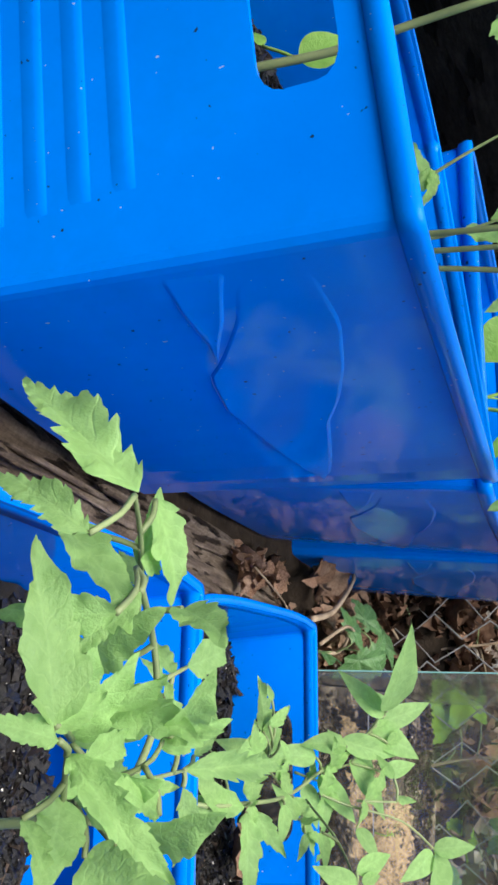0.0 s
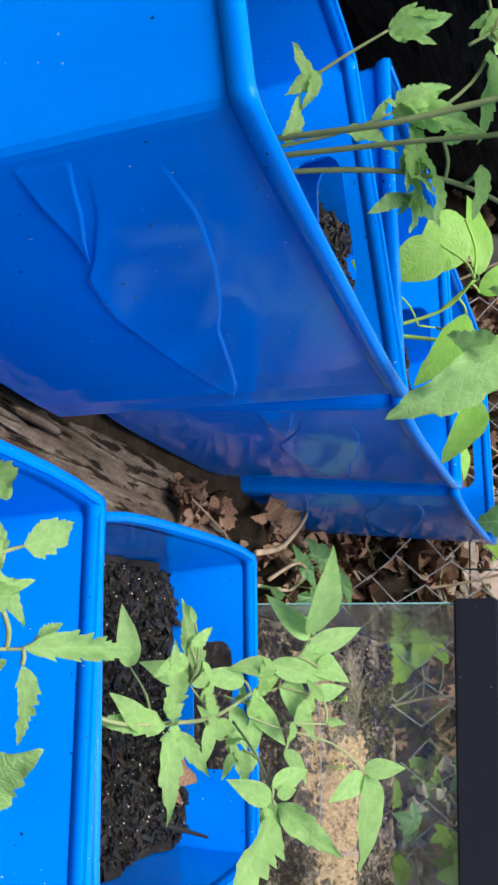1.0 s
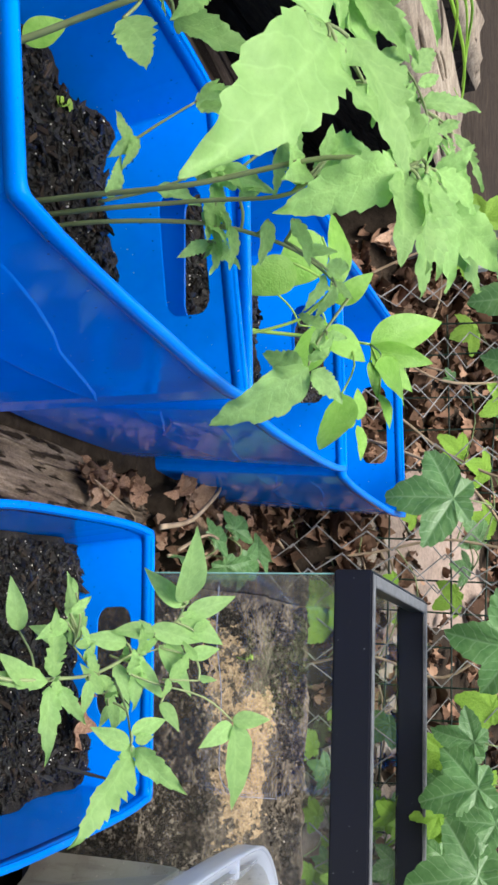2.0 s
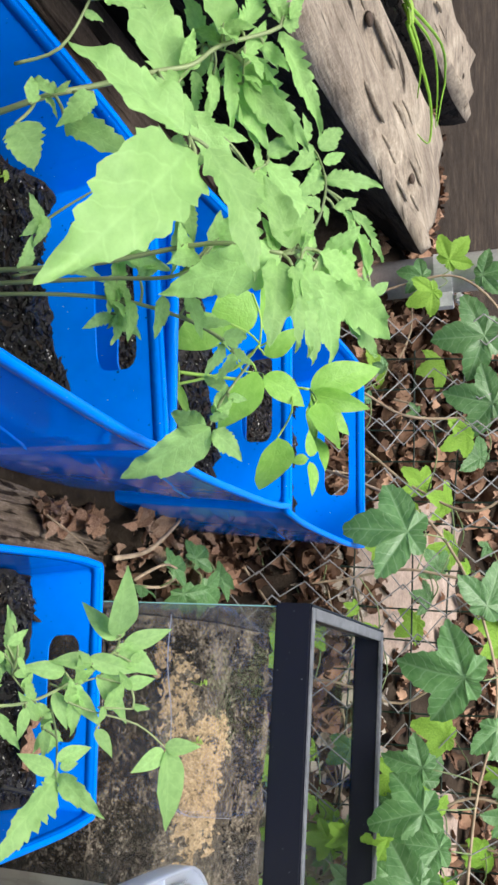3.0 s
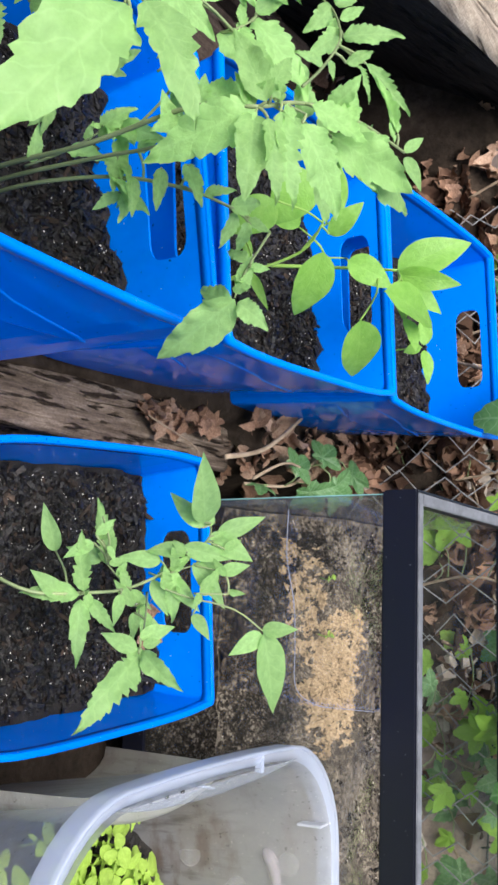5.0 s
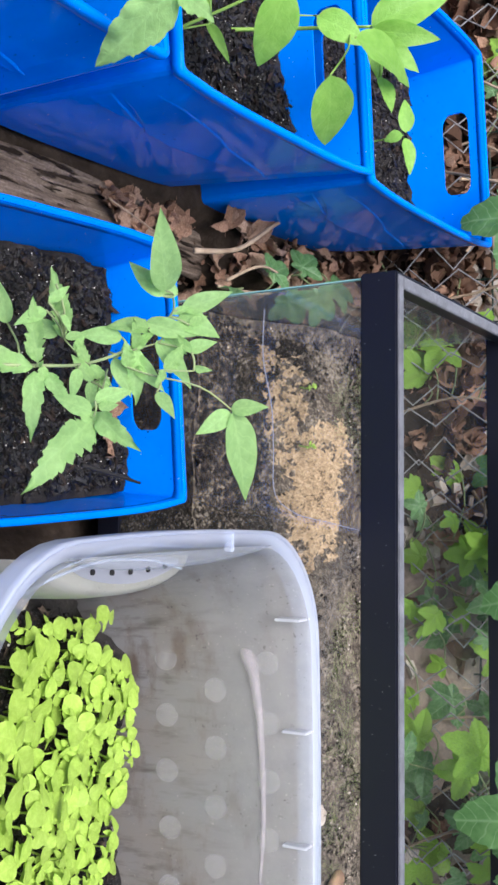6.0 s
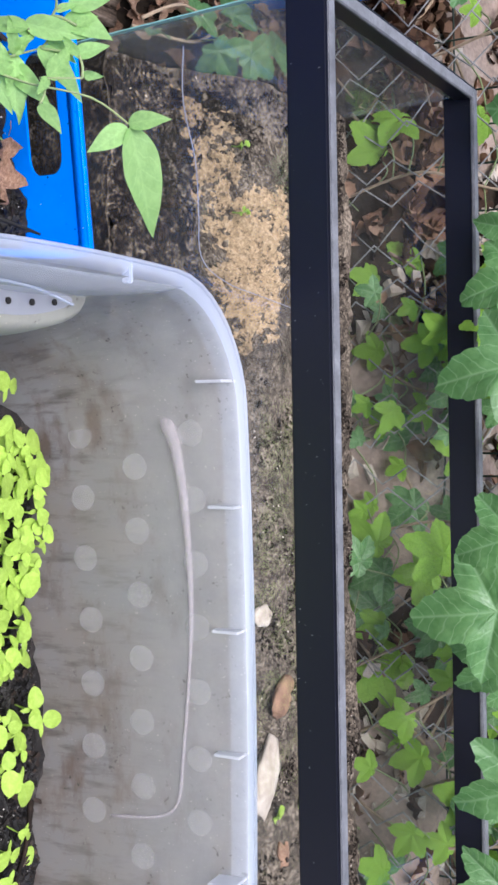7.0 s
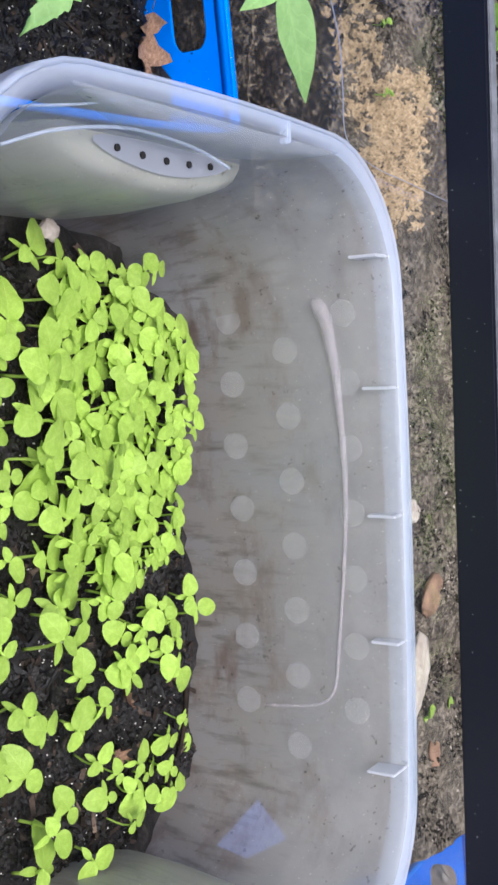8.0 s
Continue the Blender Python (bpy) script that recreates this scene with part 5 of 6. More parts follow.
plant = plant_of("pepper_plant", "pepper seedling with smooth bright green leaves", [[(-0.25, 0.84, 0.205), (-0.244, 0.87, 0.305), (-0.238, 0.875, 0.352)]], 0.0024, mat=PEPPERSTEM)
leaf(plant, [(-0.241, 0.87, 0.33), (-0.238, 0.875, 0.352)],
    [((-0.238, 0.875, 0.352), (-0.269, 0.885, 0.409), 0.5),
     ((-0.234, 0.875, 0.353), (-0.221, 0.88, 0.403), 0.4),
     ((-0.23, 0.875, 0.353), (-0.199, 0.88, 0.386), 0.45),
     ((-0.223, 0.875, 0.352), (-0.193, 0.87, 0.357), 0.4),
     ((-0.193, 0.87, 0.361), (-0.166, 0.87, 0.372), 0.6),
     ((-0.184, 0.827, 0.337), (-0.139, 0.864, 0.313), 0.6),
     ((-0.202, 0.81, 0.365), (-0.192, 0.885, 0.387), 0.42)], "pepper")
leaf(plant, [(-0.249, 0.85, 0.295), (-0.25, 0.86, 0.308)],
    [((-0.244, 0.85, 0.315), (-0.223, 0.86, 0.351), 0.6),
     ((-0.273, 0.83, 0.277), (-0.294, 0.82, 0.249), 0.6)], "pepper")

plant = plant_of("pepper_plant", "small pepper seedling with smooth broad leaves", [[(-0.2, 0.745, 0.205), (-0.207, 0.742, 0.26), (-0.222, 0.745, 0.318), (-0.24, 0.735, 0.342)]], 0.0018, mat=PEPPERSTEM)
leaf(plant, [(-0.222, 0.745, 0.318), (-0.238, 0.737, 0.34)],
    [((-0.222, 0.75, 0.336), (-0.177, 0.765, 0.301), 0.6),
     ((-0.277, 0.722, 0.337), (-0.245, 0.71, 0.305), 0.8),
     ((-0.245, 0.687, 0.324), (-0.222, 0.674, 0.295), 0.75),
     ((-0.25, 0.755, 0.344), (-0.305, 0.744, 0.337), 0.36),
     ((-0.232, 0.74, 0.345), (-0.252, 0.735, 0.372), 0.5)], "pepper")
leaf(plant, [(-0.205, 0.743, 0.25), (-0.21, 0.755, 0.27)],
    [((-0.22, 0.77, 0.259), (-0.188, 0.77, 0.274), 0.25),
     ((-0.253, 0.77, 0.252), (-0.227, 0.77, 0.259), 0.4)], "pepper")

plant = plant_of("pepper_plant", "tiny yellow-green pepper seedling in dark soil", [[(-0.209, 1.07, 0.235), (-0.209, 1.065, 0.28), (-0.209, 1.06, 0.312)]], 0.0014, mat=PEPPERSTEM)
leaf(plant, [(-0.209, 1.062, 0.3), (-0.209, 1.06, 0.312)],
    [((-0.211, 1.06, 0.314), (-0.243, 1.055, 0.312), 0.5),
     ((-0.206, 1.06, 0.314), (-0.172, 1.055, 0.318), 0.45),
     ((-0.209, 1.056, 0.312), (-0.205, 1.05, 0.296), 0.7)], "pepper")

plant = plant_of("tomato_plant", "tomato seedling spreading over the rim of its bin", [[(0.03, 0.64, 0.1), (0.048, 0.66, 0.137), (0.048, 0.7, 0.163), (0.044, 0.73, 0.179), (0.029, 0.765, 0.194), (0.004, 0.78, 0.222), (-0.01, 0.77, 0.231)]], 0.0018)
leaf(plant, [(0.029, 0.765, 0.194), (0.004, 0.78, 0.222), (-0.01, 0.77, 0.231)],
    [((-0.01, 0.75, 0.237), (-0.053, 0.703, 0.251), 0.38),
     ((-0.006, 0.75, 0.235), (-0.03, 0.74, 0.206), 0.42),
     ((-0.003, 0.79, 0.227), (-0.018, 0.808, 0.261), 0.45),
     ((0.003, 0.79, 0.223), (0.016, 0.8, 0.255), 0.6),
     ((0.013, 0.77, 0.209), (0.01, 0.75, 0.183), 0.5),
     ((-0.011, 0.77, 0.235), (-0.019, 0.75, 0.218), 0.5)])
leaf(plant, [(0.031, 0.765, 0.195), (0.024, 0.78, 0.211)],
    [((0.022, 0.78, 0.21), (0.06, 0.79, 0.232), 0.45),
     ((0.027, 0.77, 0.197), (0.071, 0.77, 0.191), 0.4),
     ((0.018, 0.785, 0.213), (0.03, 0.8, 0.226), 0.5),
     ((0.029, 0.79, 0.231), (0.022, 0.8, 0.252), 0.5)])
leaf(plant, [(0.043, 0.76, 0.193), (0.05, 0.77, 0.211), (0.059, 0.79, 0.244), (0.076, 0.804, 0.264)],
    [((0.076, 0.804, 0.264), (0.072, 0.81, 0.291), 0.5),
     ((0.078, 0.804, 0.263), (0.095, 0.784, 0.245), 0.5),
     ((0.078, 0.804, 0.265), (0.148, 0.834, 0.254), 0.38)])
leaf(plant, [(0.047, 0.745, 0.188), (0.067, 0.7, 0.216), (0.09, 0.665, 0.234)],
    [((0.092, 0.665, 0.233), (0.131, 0.605, 0.221), 0.33),
     ((0.088, 0.665, 0.236), (0.116, 0.652, 0.266), 0.48),
     ((0.087, 0.665, 0.232), (0.078, 0.65, 0.211), 0.5),
     ((0.079, 0.67, 0.231), (0.068, 0.69, 0.247), 0.45),
     ((0.084, 0.67, 0.234), (0.08, 0.68, 0.243), 0.6)])
leaf(plant, [(0.048, 0.7, 0.163), (0.05, 0.69, 0.161)],
    [((0.05, 0.69, 0.161), (0.045, 0.66, 0.129), 0.5),
     ((0.047, 0.69, 0.165), (0.006, 0.67, 0.164), 0.32),
     ((0.053, 0.69, 0.162), (0.1, 0.67, 0.166), 0.34),
     ((0.053, 0.7, 0.165), (0.08, 0.7, 0.181), 0.4),
     ((0.052, 0.68, 0.152), (0.034, 0.66, 0.136), 0.5)])
leaf(plant, [(0.044, 0.73, 0.179), (0.025, 0.72, 0.165)],
    [((0.025, 0.72, 0.165), (-0.022, 0.7, 0.163), 0.3),
     ((0.025, 0.72, 0.167), (0.02, 0.73, 0.179), 0.45),
     ((0.021, 0.72, 0.161), (0.015, 0.7, 0.14), 0.5),
     ((0.006, 0.71, 0.166), (-0.007, 0.71, 0.175), 0.4),
     ((0.016, 0.69, 0.136), (-0.017, 0.67, 0.132), 0.4)])
leaf(plant, [(0.047, 0.74, 0.184), (0.066, 0.73, 0.191)],
    [((0.066, 0.73, 0.191), (0.08, 0.72, 0.188), 0.4),
     ((0.066, 0.73, 0.193), (0.073, 0.74, 0.204), 0.5),
     ((0.058, 0.73, 0.186), (0.04, 0.72, 0.17), 0.4)])

leaf(plant, [(0.031, 0.765, 0.176), (0.036, 0.77, 0.191)],
    [((0.033, 0.77, 0.191), (0.063, 0.78, 0.214), 0.45),
     ((0.037, 0.76, 0.183), (0.067, 0.77, 0.19), 0.4),
     ((0.009, 0.77, 0.206), (0.021, 0.79, 0.241), 0.45),
     ((0.002, 0.78, 0.224), (-0.007, 0.79, 0.234), 0.4),
     ((0.01, 0.79, 0.234), (0.0, 0.8, 0.243), 0.5),
     ((0.021, 0.76, 0.191), (0.019, 0.74, 0.164), 0.45),
     ((0.045, 0.73, 0.183), (0.063, 0.74, 0.192), 0.45),
     ((0.049, 0.72, 0.179), (0.072, 0.71, 0.178), 0.4)])
leaf(plant, [(0.047, 0.77, 0.217), (0.047, 0.785, 0.241)],
    [((0.032, 0.785, 0.239), (0.02, 0.78, 0.226), 0.4),
     ((0.048, 0.775, 0.225), (0.042, 0.78, 0.227), 0.4),
     ((0.064, 0.77, 0.217), (0.083, 0.77, 0.232), 0.5),
     ((0.044, 0.785, 0.241), (0.049, 0.79, 0.253), 0.5),
     ((0.062, 0.7, 0.206), (0.081, 0.69, 0.208), 0.4),
     ((-0.012, 0.7, 0.173), (-0.022, 0.7, 0.168), 0.4),
     ((0.003, 0.69, 0.174), (-0.01, 0.7, 0.185), 0.45),
     ((0.009, 0.69, 0.172), (0.019, 0.67, 0.159), 0.45),
     ((0.011, 0.7, 0.179), (0.025, 0.7, 0.185), 0.4)])

plant = plant_of("tomato_plant", "broad tomato seedling with soft pale leaves", [[(0.042, 0.33, 0.105), (0.036, 0.31, 0.16), (0.031, 0.3, 0.204), (0.03, 0.3, 0.213), (0.026, 0.31, 0.215), (0.016, 0.32, 0.217), (0.003, 0.325, 0.219), (-0.015, 0.3, 0.225), (-0.031, 0.27, 0.229)]], 0.0017)
leaf(plant, [(-0.023, 0.32, 0.213), (-0.039, 0.29, 0.223), (-0.048, 0.265, 0.229)],
    [((-0.048, 0.262, 0.231), (-0.08, 0.262, 0.19), 0.3),
     ((-0.036, 0.25, 0.224), (-0.051, 0.245, 0.199), 0.32),
     ((-0.052, 0.29, 0.226), (-0.026, 0.3, 0.23), 0.43),
     ((-0.036, 0.29, 0.223), (-0.036, 0.3, 0.226), 0.65)])
leaf(plant, [(0.01, 0.27, 0.216), (0.006, 0.25, 0.221)],
    [((0.007, 0.24, 0.224), (-0.03, 0.23, 0.215), 0.4),
     ((-0.018, 0.25, 0.232), (-0.016, 0.24, 0.207), 0.36),
     ((-0.024, 0.26, 0.234), (-0.011, 0.25, 0.221), 0.29)])
leaf(plant, [(-0.006, 0.33, 0.217), (-0.012, 0.35, 0.22)],
    [((-0.012, 0.35, 0.22), (-0.021, 0.37, 0.23), 0.47),
     ((-0.006, 0.33, 0.219), (-0.013, 0.33, 0.211), 0.43),
     ((-0.002, 0.34, 0.216), (0.013, 0.35, 0.222), 0.36),
     ((-0.011, 0.3, 0.218), (-0.019, 0.3, 0.216), 0.36)])
leaf(plant, [(0.026, 0.27, 0.215), (0.013, 0.25, 0.223)],
    [((0.013, 0.25, 0.223), (0.038, 0.24, 0.247), 0.26),
     ((0.01, 0.24, 0.225), (0.006, 0.23, 0.213), 0.43),
     ((0.027, 0.25, 0.214), (0.04, 0.24, 0.226), 0.29),
     ((0.008, 0.24, 0.223), (-0.002, 0.25, 0.231), 0.36),
     ((0.015, 0.25, 0.226), (0.008, 0.27, 0.232), 0.36)])
leaf(plant, [(0.022, 0.3, 0.218), (0.019, 0.36, 0.218)],
    [((0.019, 0.36, 0.218), (0.014, 0.4, 0.244), 0.2),
     ((0.024, 0.36, 0.218), (0.049, 0.37, 0.215), 0.3),
     ((0.009, 0.34, 0.22), (-0.002, 0.33, 0.219), 0.36),
     ((0.022, 0.3, 0.218), (0.027, 0.32, 0.226), 0.36),
     ((0.015, 0.37, 0.218), (0.007, 0.38, 0.221), 0.29)])

leaf(plant, [(0.026, 0.29, 0.208), (0.02, 0.29, 0.219), (0.014, 0.29, 0.23), (0.003, 0.29, 0.234)],
    [((-0.044, 0.285, 0.203), (-0.02, 0.27, 0.228), 0.55),
     ((-0.01, 0.285, 0.212), (-0.022, 0.27, 0.23), 0.5),
     ((0.001, 0.285, 0.217), (0.003, 0.27, 0.243), 0.5),
     ((0.011, 0.285, 0.21), (-0.001, 0.27, 0.232), 0.5),
     ((0.033, 0.285, 0.227), (0.027, 0.27, 0.251), 0.45),
     ((0.038, 0.285, 0.216), (0.053, 0.27, 0.245), 0.5),
     ((0.057, 0.285, 0.238), (0.047, 0.27, 0.258), 0.55),
     ((-0.023, 0.285, 0.237), (-0.017, 0.27, 0.251), 0.6),
     ((0.008, 0.285, 0.236), (-0.006, 0.27, 0.248), 0.4),
     ((0.025, 0.285, 0.212), (0.021, 0.27, 0.232), 0.6),
     ((0.027, 0.285, 0.234), (0.018, 0.27, 0.227), 0.45)])


# ---- seedlings in the tote ----
def seedling_proto(seed):
    rnd = random.Random(seed)
    thing = empty("seedling", pose(0, 0, -5), "bright green young seedling with rounded leaves", "seedling", "seedlings in the tote")
    tall = rnd.uniform(0.009, 0.02)
    bm = bmesh.new()
    tube(bm, bend([(0, 0, -0.006), (rnd.uniform(-0.003, 0.003), rnd.uniform(-0.003, 0.003), tall * 0.5), (0, 0, tall)], 3), 0.0008, 5)
    part("stem", bm, SPROUT, thing, smooth=True)
    turn = rnd.uniform(0, 360)
    # two narrow seed leaves, and one or two broad round ones over them
    for k in range(2):
        s = rnd.uniform(0.009, 0.013)
        q = radians(turn + 180 * k + rnd.uniform(-20, 20))
        ob = part("leaf", SPROUT_BLADES[3], None, thing)
        ob.matrix_basis = aim((0, 0, tall - 0.003), (math.cos(q), math.sin(q), rnd.uniform(-0.1, 0.15)), (0, 0, 1), rnd.uniform(-12, 12)) @ Matrix.Diagonal((s, s, s, 1))
    for k in range(2):
        s = (0.0165, 0.011)[k] * rnd.uniform(0.8, 1.25)
        q = radians(turn + 90 + 180 * k + rnd.uniform(-25, 25))
        ob = part("leaf", SPROUT_BLADES[(seed + k) % 3], None, thing)
        ob.matrix_basis = aim((0, 0, tall), (math.cos(q), math.sin(q), rnd.uniform(-0.05, 0.2)), (0, 0, 1), rnd.uniform(-12, 12)) @ Matrix.Diagonal((s * rnd.uniform(0.9, 1.1), s, s, 1))
    return thing


SPROUT_BLADES = [mesh("leaf", leaflet(1.0, w, 0, f, 0.2, c, 0, 14, s + 40, lean, blunt), SPROUT, True) for s, (c, w, f, lean, blunt) in enumerate(((0.05, 0.94, 0.12, 0.78, 0.5), (-0.06, 0.86, 0.16, 0.8, 0.52), (0.0, 0.78, 0.1, 0.78, 0.56), (0.05, 0.44, 0.1, 0.9, 0.65)))]


def plant_seedlings():
    protos = [seedling_proto(k + 100) for k in range(8)]
    rnd = random.Random(4)
    taken, tries = [], 0
    while len(taken) < 260 and tries < 9000:
        tries += 1
        x, y = rnd.uniform(0.245, 0.655), rnd.uniform(0.60, 0.872)
        thin = smoothstep(0.47, 0.53, x)
        near_wall = 0.018 * math.sin(x * 31) + 0.05 * smoothstep(0.42, 0.6, x) * (1 + math.sin(x * 47)) * 0.5
        if y > 0.868 - near_wall or rnd.random() < thin * 0.85 or abs(x - 0.512 + 0.25 * (y - 0.72)) < 0.014 or noise.noise((x * 13, y * 13, 44)) > 0.34:
            continue
        gap = 0.0105 + 0.009 * smoothstep(0.76, 0.7, y) + 0.008 * thin
        if any((x - a) ** 2 + (y - b) ** 2 < gap * gap for a, b in taken):
            continue
        taken.append((x, y))
        s = rnd.uniform(0.8, 1.3) * (1 + 0.3 * smoothstep(0.76, 0.7, y))
        copy_thing(protos[len(taken) % 8], pose(x, y, 0.112 + 0.014 * noise.noise((x * 18, y * 18, 12)), rnd.uniform(-16, 16), rnd.uniform(-16, 16), rnd.uniform(0, 360)) @ Matrix.Diagonal((s, s, s, 1)))
    for p in protos:
        for o in list(p.children_recursive) + [p]:
            bpy.data.objects.remove(o)


plant_seedlings()


# ---- dry leaves, twigs and stones ----
def dry_blade(seed, lobes):
    rnd = random.Random(seed)
    bm = bmesh.new()
    rows, n = [], 12
    for i in range(n + 1):
        t = i / n
        w = 0.34 * math.sin(math.pi * min(t ** 0.8, 1)) ** 0.7 if 0 < t < 1 else 0.0
        if lobes:
            w *= 0.68 + 0.4 * math.sin(math.tau * lobes * t + 0.6)
        curl = rnd.uniform(0.7, 1.2)
        z = 0.22 * math.sin(t * 3 + seed) + 0.05 * rnd.uniform(-1, 1)
        row = [bm.verts.new((0.06 * math.sin(t * 4 + seed), t - 0.5, z))]
        if w > 1e-5:
            for sgn in (-1, 1):
                row.append(bm.verts.new((sgn * w * 0.55, t - 0.5, z + 0.1 * curl + 0.03 * rnd.uniform(-1, 1))))
                row.append(bm.verts.new((sgn * w, t - 0.5 + 0.05 * rnd.uniform(-1, 1), z + 0.28 * curl * w / 0.34 + 0.08 * rnd.uniform(-1, 1))))
        rows.append(row)
    for r, s in zip(rows, rows[1:]):
        pairs = ((1, 0), (2, 1), (0, 3), (3, 4))
        for a, b in pairs:
            if len(r) == 5 and len(s) == 5:
                bm.faces.new((r[a], r[b], s[b], s[a]))
            elif len(r) == 1:
                bm.faces.new((r[0], s[b], s[a]))
            elif len(s) == 1:
                bm.faces.new((r[a], r[b], s[0]))
    tube(bm, [(0, -0.5, rows[0][0].co.z), (0.03, -0.62, rows[0][0].co.z + 0.02), (0.07, -0.72, rows[0][0].co.z)], 0.008, 4)
    return bm


DRY = [mesh("dry_leaf", dry_blade(k, (0, 0, 0, 0, 2, 0)[k % 6]), (LITTER, LITTER, PALE, LITTER, LITTER, PALE)[k % 6], True) for k in range(12)]
DRY_LABELS = {"dry_leaf": "curled dry brown leaf on the ground", "bleached_leaf": "pale curled dry leaf on the ground"}


def dry_leaf(x, y, z, size, rnd, label="", me=None):
    me = me or rnd.choice(DRY)
    ob = new("dry_leaf", me)
    ob.matrix_basis = pose(x, y, z, rnd.uniform(-35, 35), rnd.uniform(-35, 35), rnd.uniform(0, 360)) @ Matrix.Diagonal((size, size, size, 1))
    return tagged(ob, label or DRY_LABELS[me.materials[0].name.split(".")[0]], "leaf", "fallen leaves")


def scatter_leaves():
    rnd = random.Random(21)
    spots = [(-0.14, -0.065, 0.97, 1.27, 90), (-0.50, -0.36, 0.98, 1.36, 32), (-0.45, -0.1, 1.27, 1.42, 45), (-0.1, 0.6, 1.275, 1.4, 30), (-0.135, -0.112, 0.84, 0.97, 26), (-0.66, -0.4, 1.05, 1.45, 50)]
    for x0, x1, y0, y1, count in spots:
        for _ in range(count):
            x, y = rnd.uniform(x0, x1), rnd.uniform(y0, y1)
            base = height(x, y) if y > 0.97 else 0.102
            dry_leaf(x, y, base + rnd.uniform(0.004, 0.016), rnd.uniform(0.016, 0.034) if x > -0.15 and y < 1.27 else rnd.uniform(0.014, 0.03) if x > -0.15 else rnd.uniform(0.02, 0.048), rnd)
    # the uncountable rest, further off
    verts, faces = [], []
    for k in range(9000):
        x, y = rnd.uniform(-1.3, 1.3), 1.262 + 0.9 * rnd.random() ** 2.2
        if x < -0.5 and y < 1.45 or x > -0.24 and (1.42 if x < 0.1 else 1.29) < y < 1.88 and rnd.random() < 0.8:
            continue
        t = pose(x, y, height(x, y) + 0.008, rnd.uniform(-35, 35), rnd.uniform(-35, 35), rnd.uniform(0, 360)) @ Matrix.Scale(rnd.uniform(0.012, 0.055), 4)
        me, o = DRY[k % 12], len(verts)
        verts += [t @ v.co for v in me.vertices]
        faces += [[o + i for i in p.vertices] for p in me.polygons]
    me = bpy.data.meshes.new("leaf_litter")
    me.from_pydata(verts, [], faces)
    me.materials.append(LITTER)
    for f in me.polygons:
        f.use_smooth = True
    tagged(new("leaf_litter", me), "brown leaf litter covering the bank", "leaf litter", kind="stuff")
    for base, size, label in (((0.085, 0.845, 0.125), 0.05, "curled brown leaf on potting soil by the slot"), ((-0.235, 0.86, 0.215), 0.035, "brown leaf lying on the bin soil"), ((0.56, 0.784, 0.124), 0.02, "small brown leaf on moist tote soil"), ((0.601, 0.774, 0.124), 0.02, "small brown leaf on moist tote soil")):
        dry_leaf(*base, size, rnd, label, DRY[4])


scatter_leaves()


def pale_gravel():
    rnd = random.Random(61)
    verts, faces = [], []
    for _ in range(1400):
        x, y = rnd.uniform(-0.15, 1.0), 1.27 + 0.3 * rnd.random() ** 1.6
        if noise.noise((x * 7, y * 7, 3)) < 0.05:
            continue
        sz = rnd.uniform(0.003, 0.014)
        shard(verts, faces, pose(x, y, height(x, y) + 0.012, rnd.uniform(-40, 40), rnd.uniform(-40, 40), rnd.uniform(0, 360)) @ Matrix.Diagonal((sz, sz * 0.8, sz * 0.4, 1)), rnd)
    tagged(new("gravel", bulk("gravel", verts, faces, STONE)), "pale stone chips scattered on the bank", "gravel", kind="stuff")


pale_gravel()


def pale_path():
    """A worn pale path along the bank behind the fence, breaking up into earth and litter at its edges."""
    xs, ys = [-0.26 + 0.012 * i for i in range(110)], [1.285 + 0.012 * j for j in range(51)]
    bm = bmesh.new()
    vs = {}
    for j, y in enumerate(ys):
        for i, x in enumerate(xs):
            lift = 0.016 * noise.noise((x * 5, y * 5, 8.0)) + 0.012 * noise.noise((x * 13, y * 13, 2.0)) - 0.05 * smoothstep(0.2, 0.1, x) * smoothstep(1.44, 1.38, y) - 0.03 * smoothstep(1.84, 1.9, y) - 0.012 * smoothstep(1.4, 1.3, y) * smoothstep(0.2, 0.1, x) + 0.006 - 0.018 * smoothstep(-0.04, 0.02, x) * smoothstep(0.24, 0.16, x) + 0.008 * smoothstep(0.1, 0.2, x) - 0.016 * smoothstep(0.0, 0.35, x) * smoothstep(0.0, 0.4, noise.noise((x * 4, y * 4, 5.0)))
            vs[i, j] = bm.verts.new((x, y, height(x, y) + lift))
    for j in range(len(ys) - 1):
        for i in range(len(xs) - 1):
            bm.faces.new((vs[i, j], vs[i + 1, j], vs[i + 1, j + 1], vs[i, j + 1]))
    tagged(new("pavement", mesh("pavement", bm, SLAB, True)), "worn pale sandy path behind the fence", "path", kind="structure")


pale_path()


def twig(points, r, label, mat=TWIG, name="twig"):
    bm = bmesh.new()
    pts = bend(points, 5)
    tube(bm, pts, [r * (1 - 0.5 * k / (len(pts) - 1)) for k in range(len(pts))], 6)
    return tagged(new(name, mesh(name, bm, mat, True)), label, "twig")


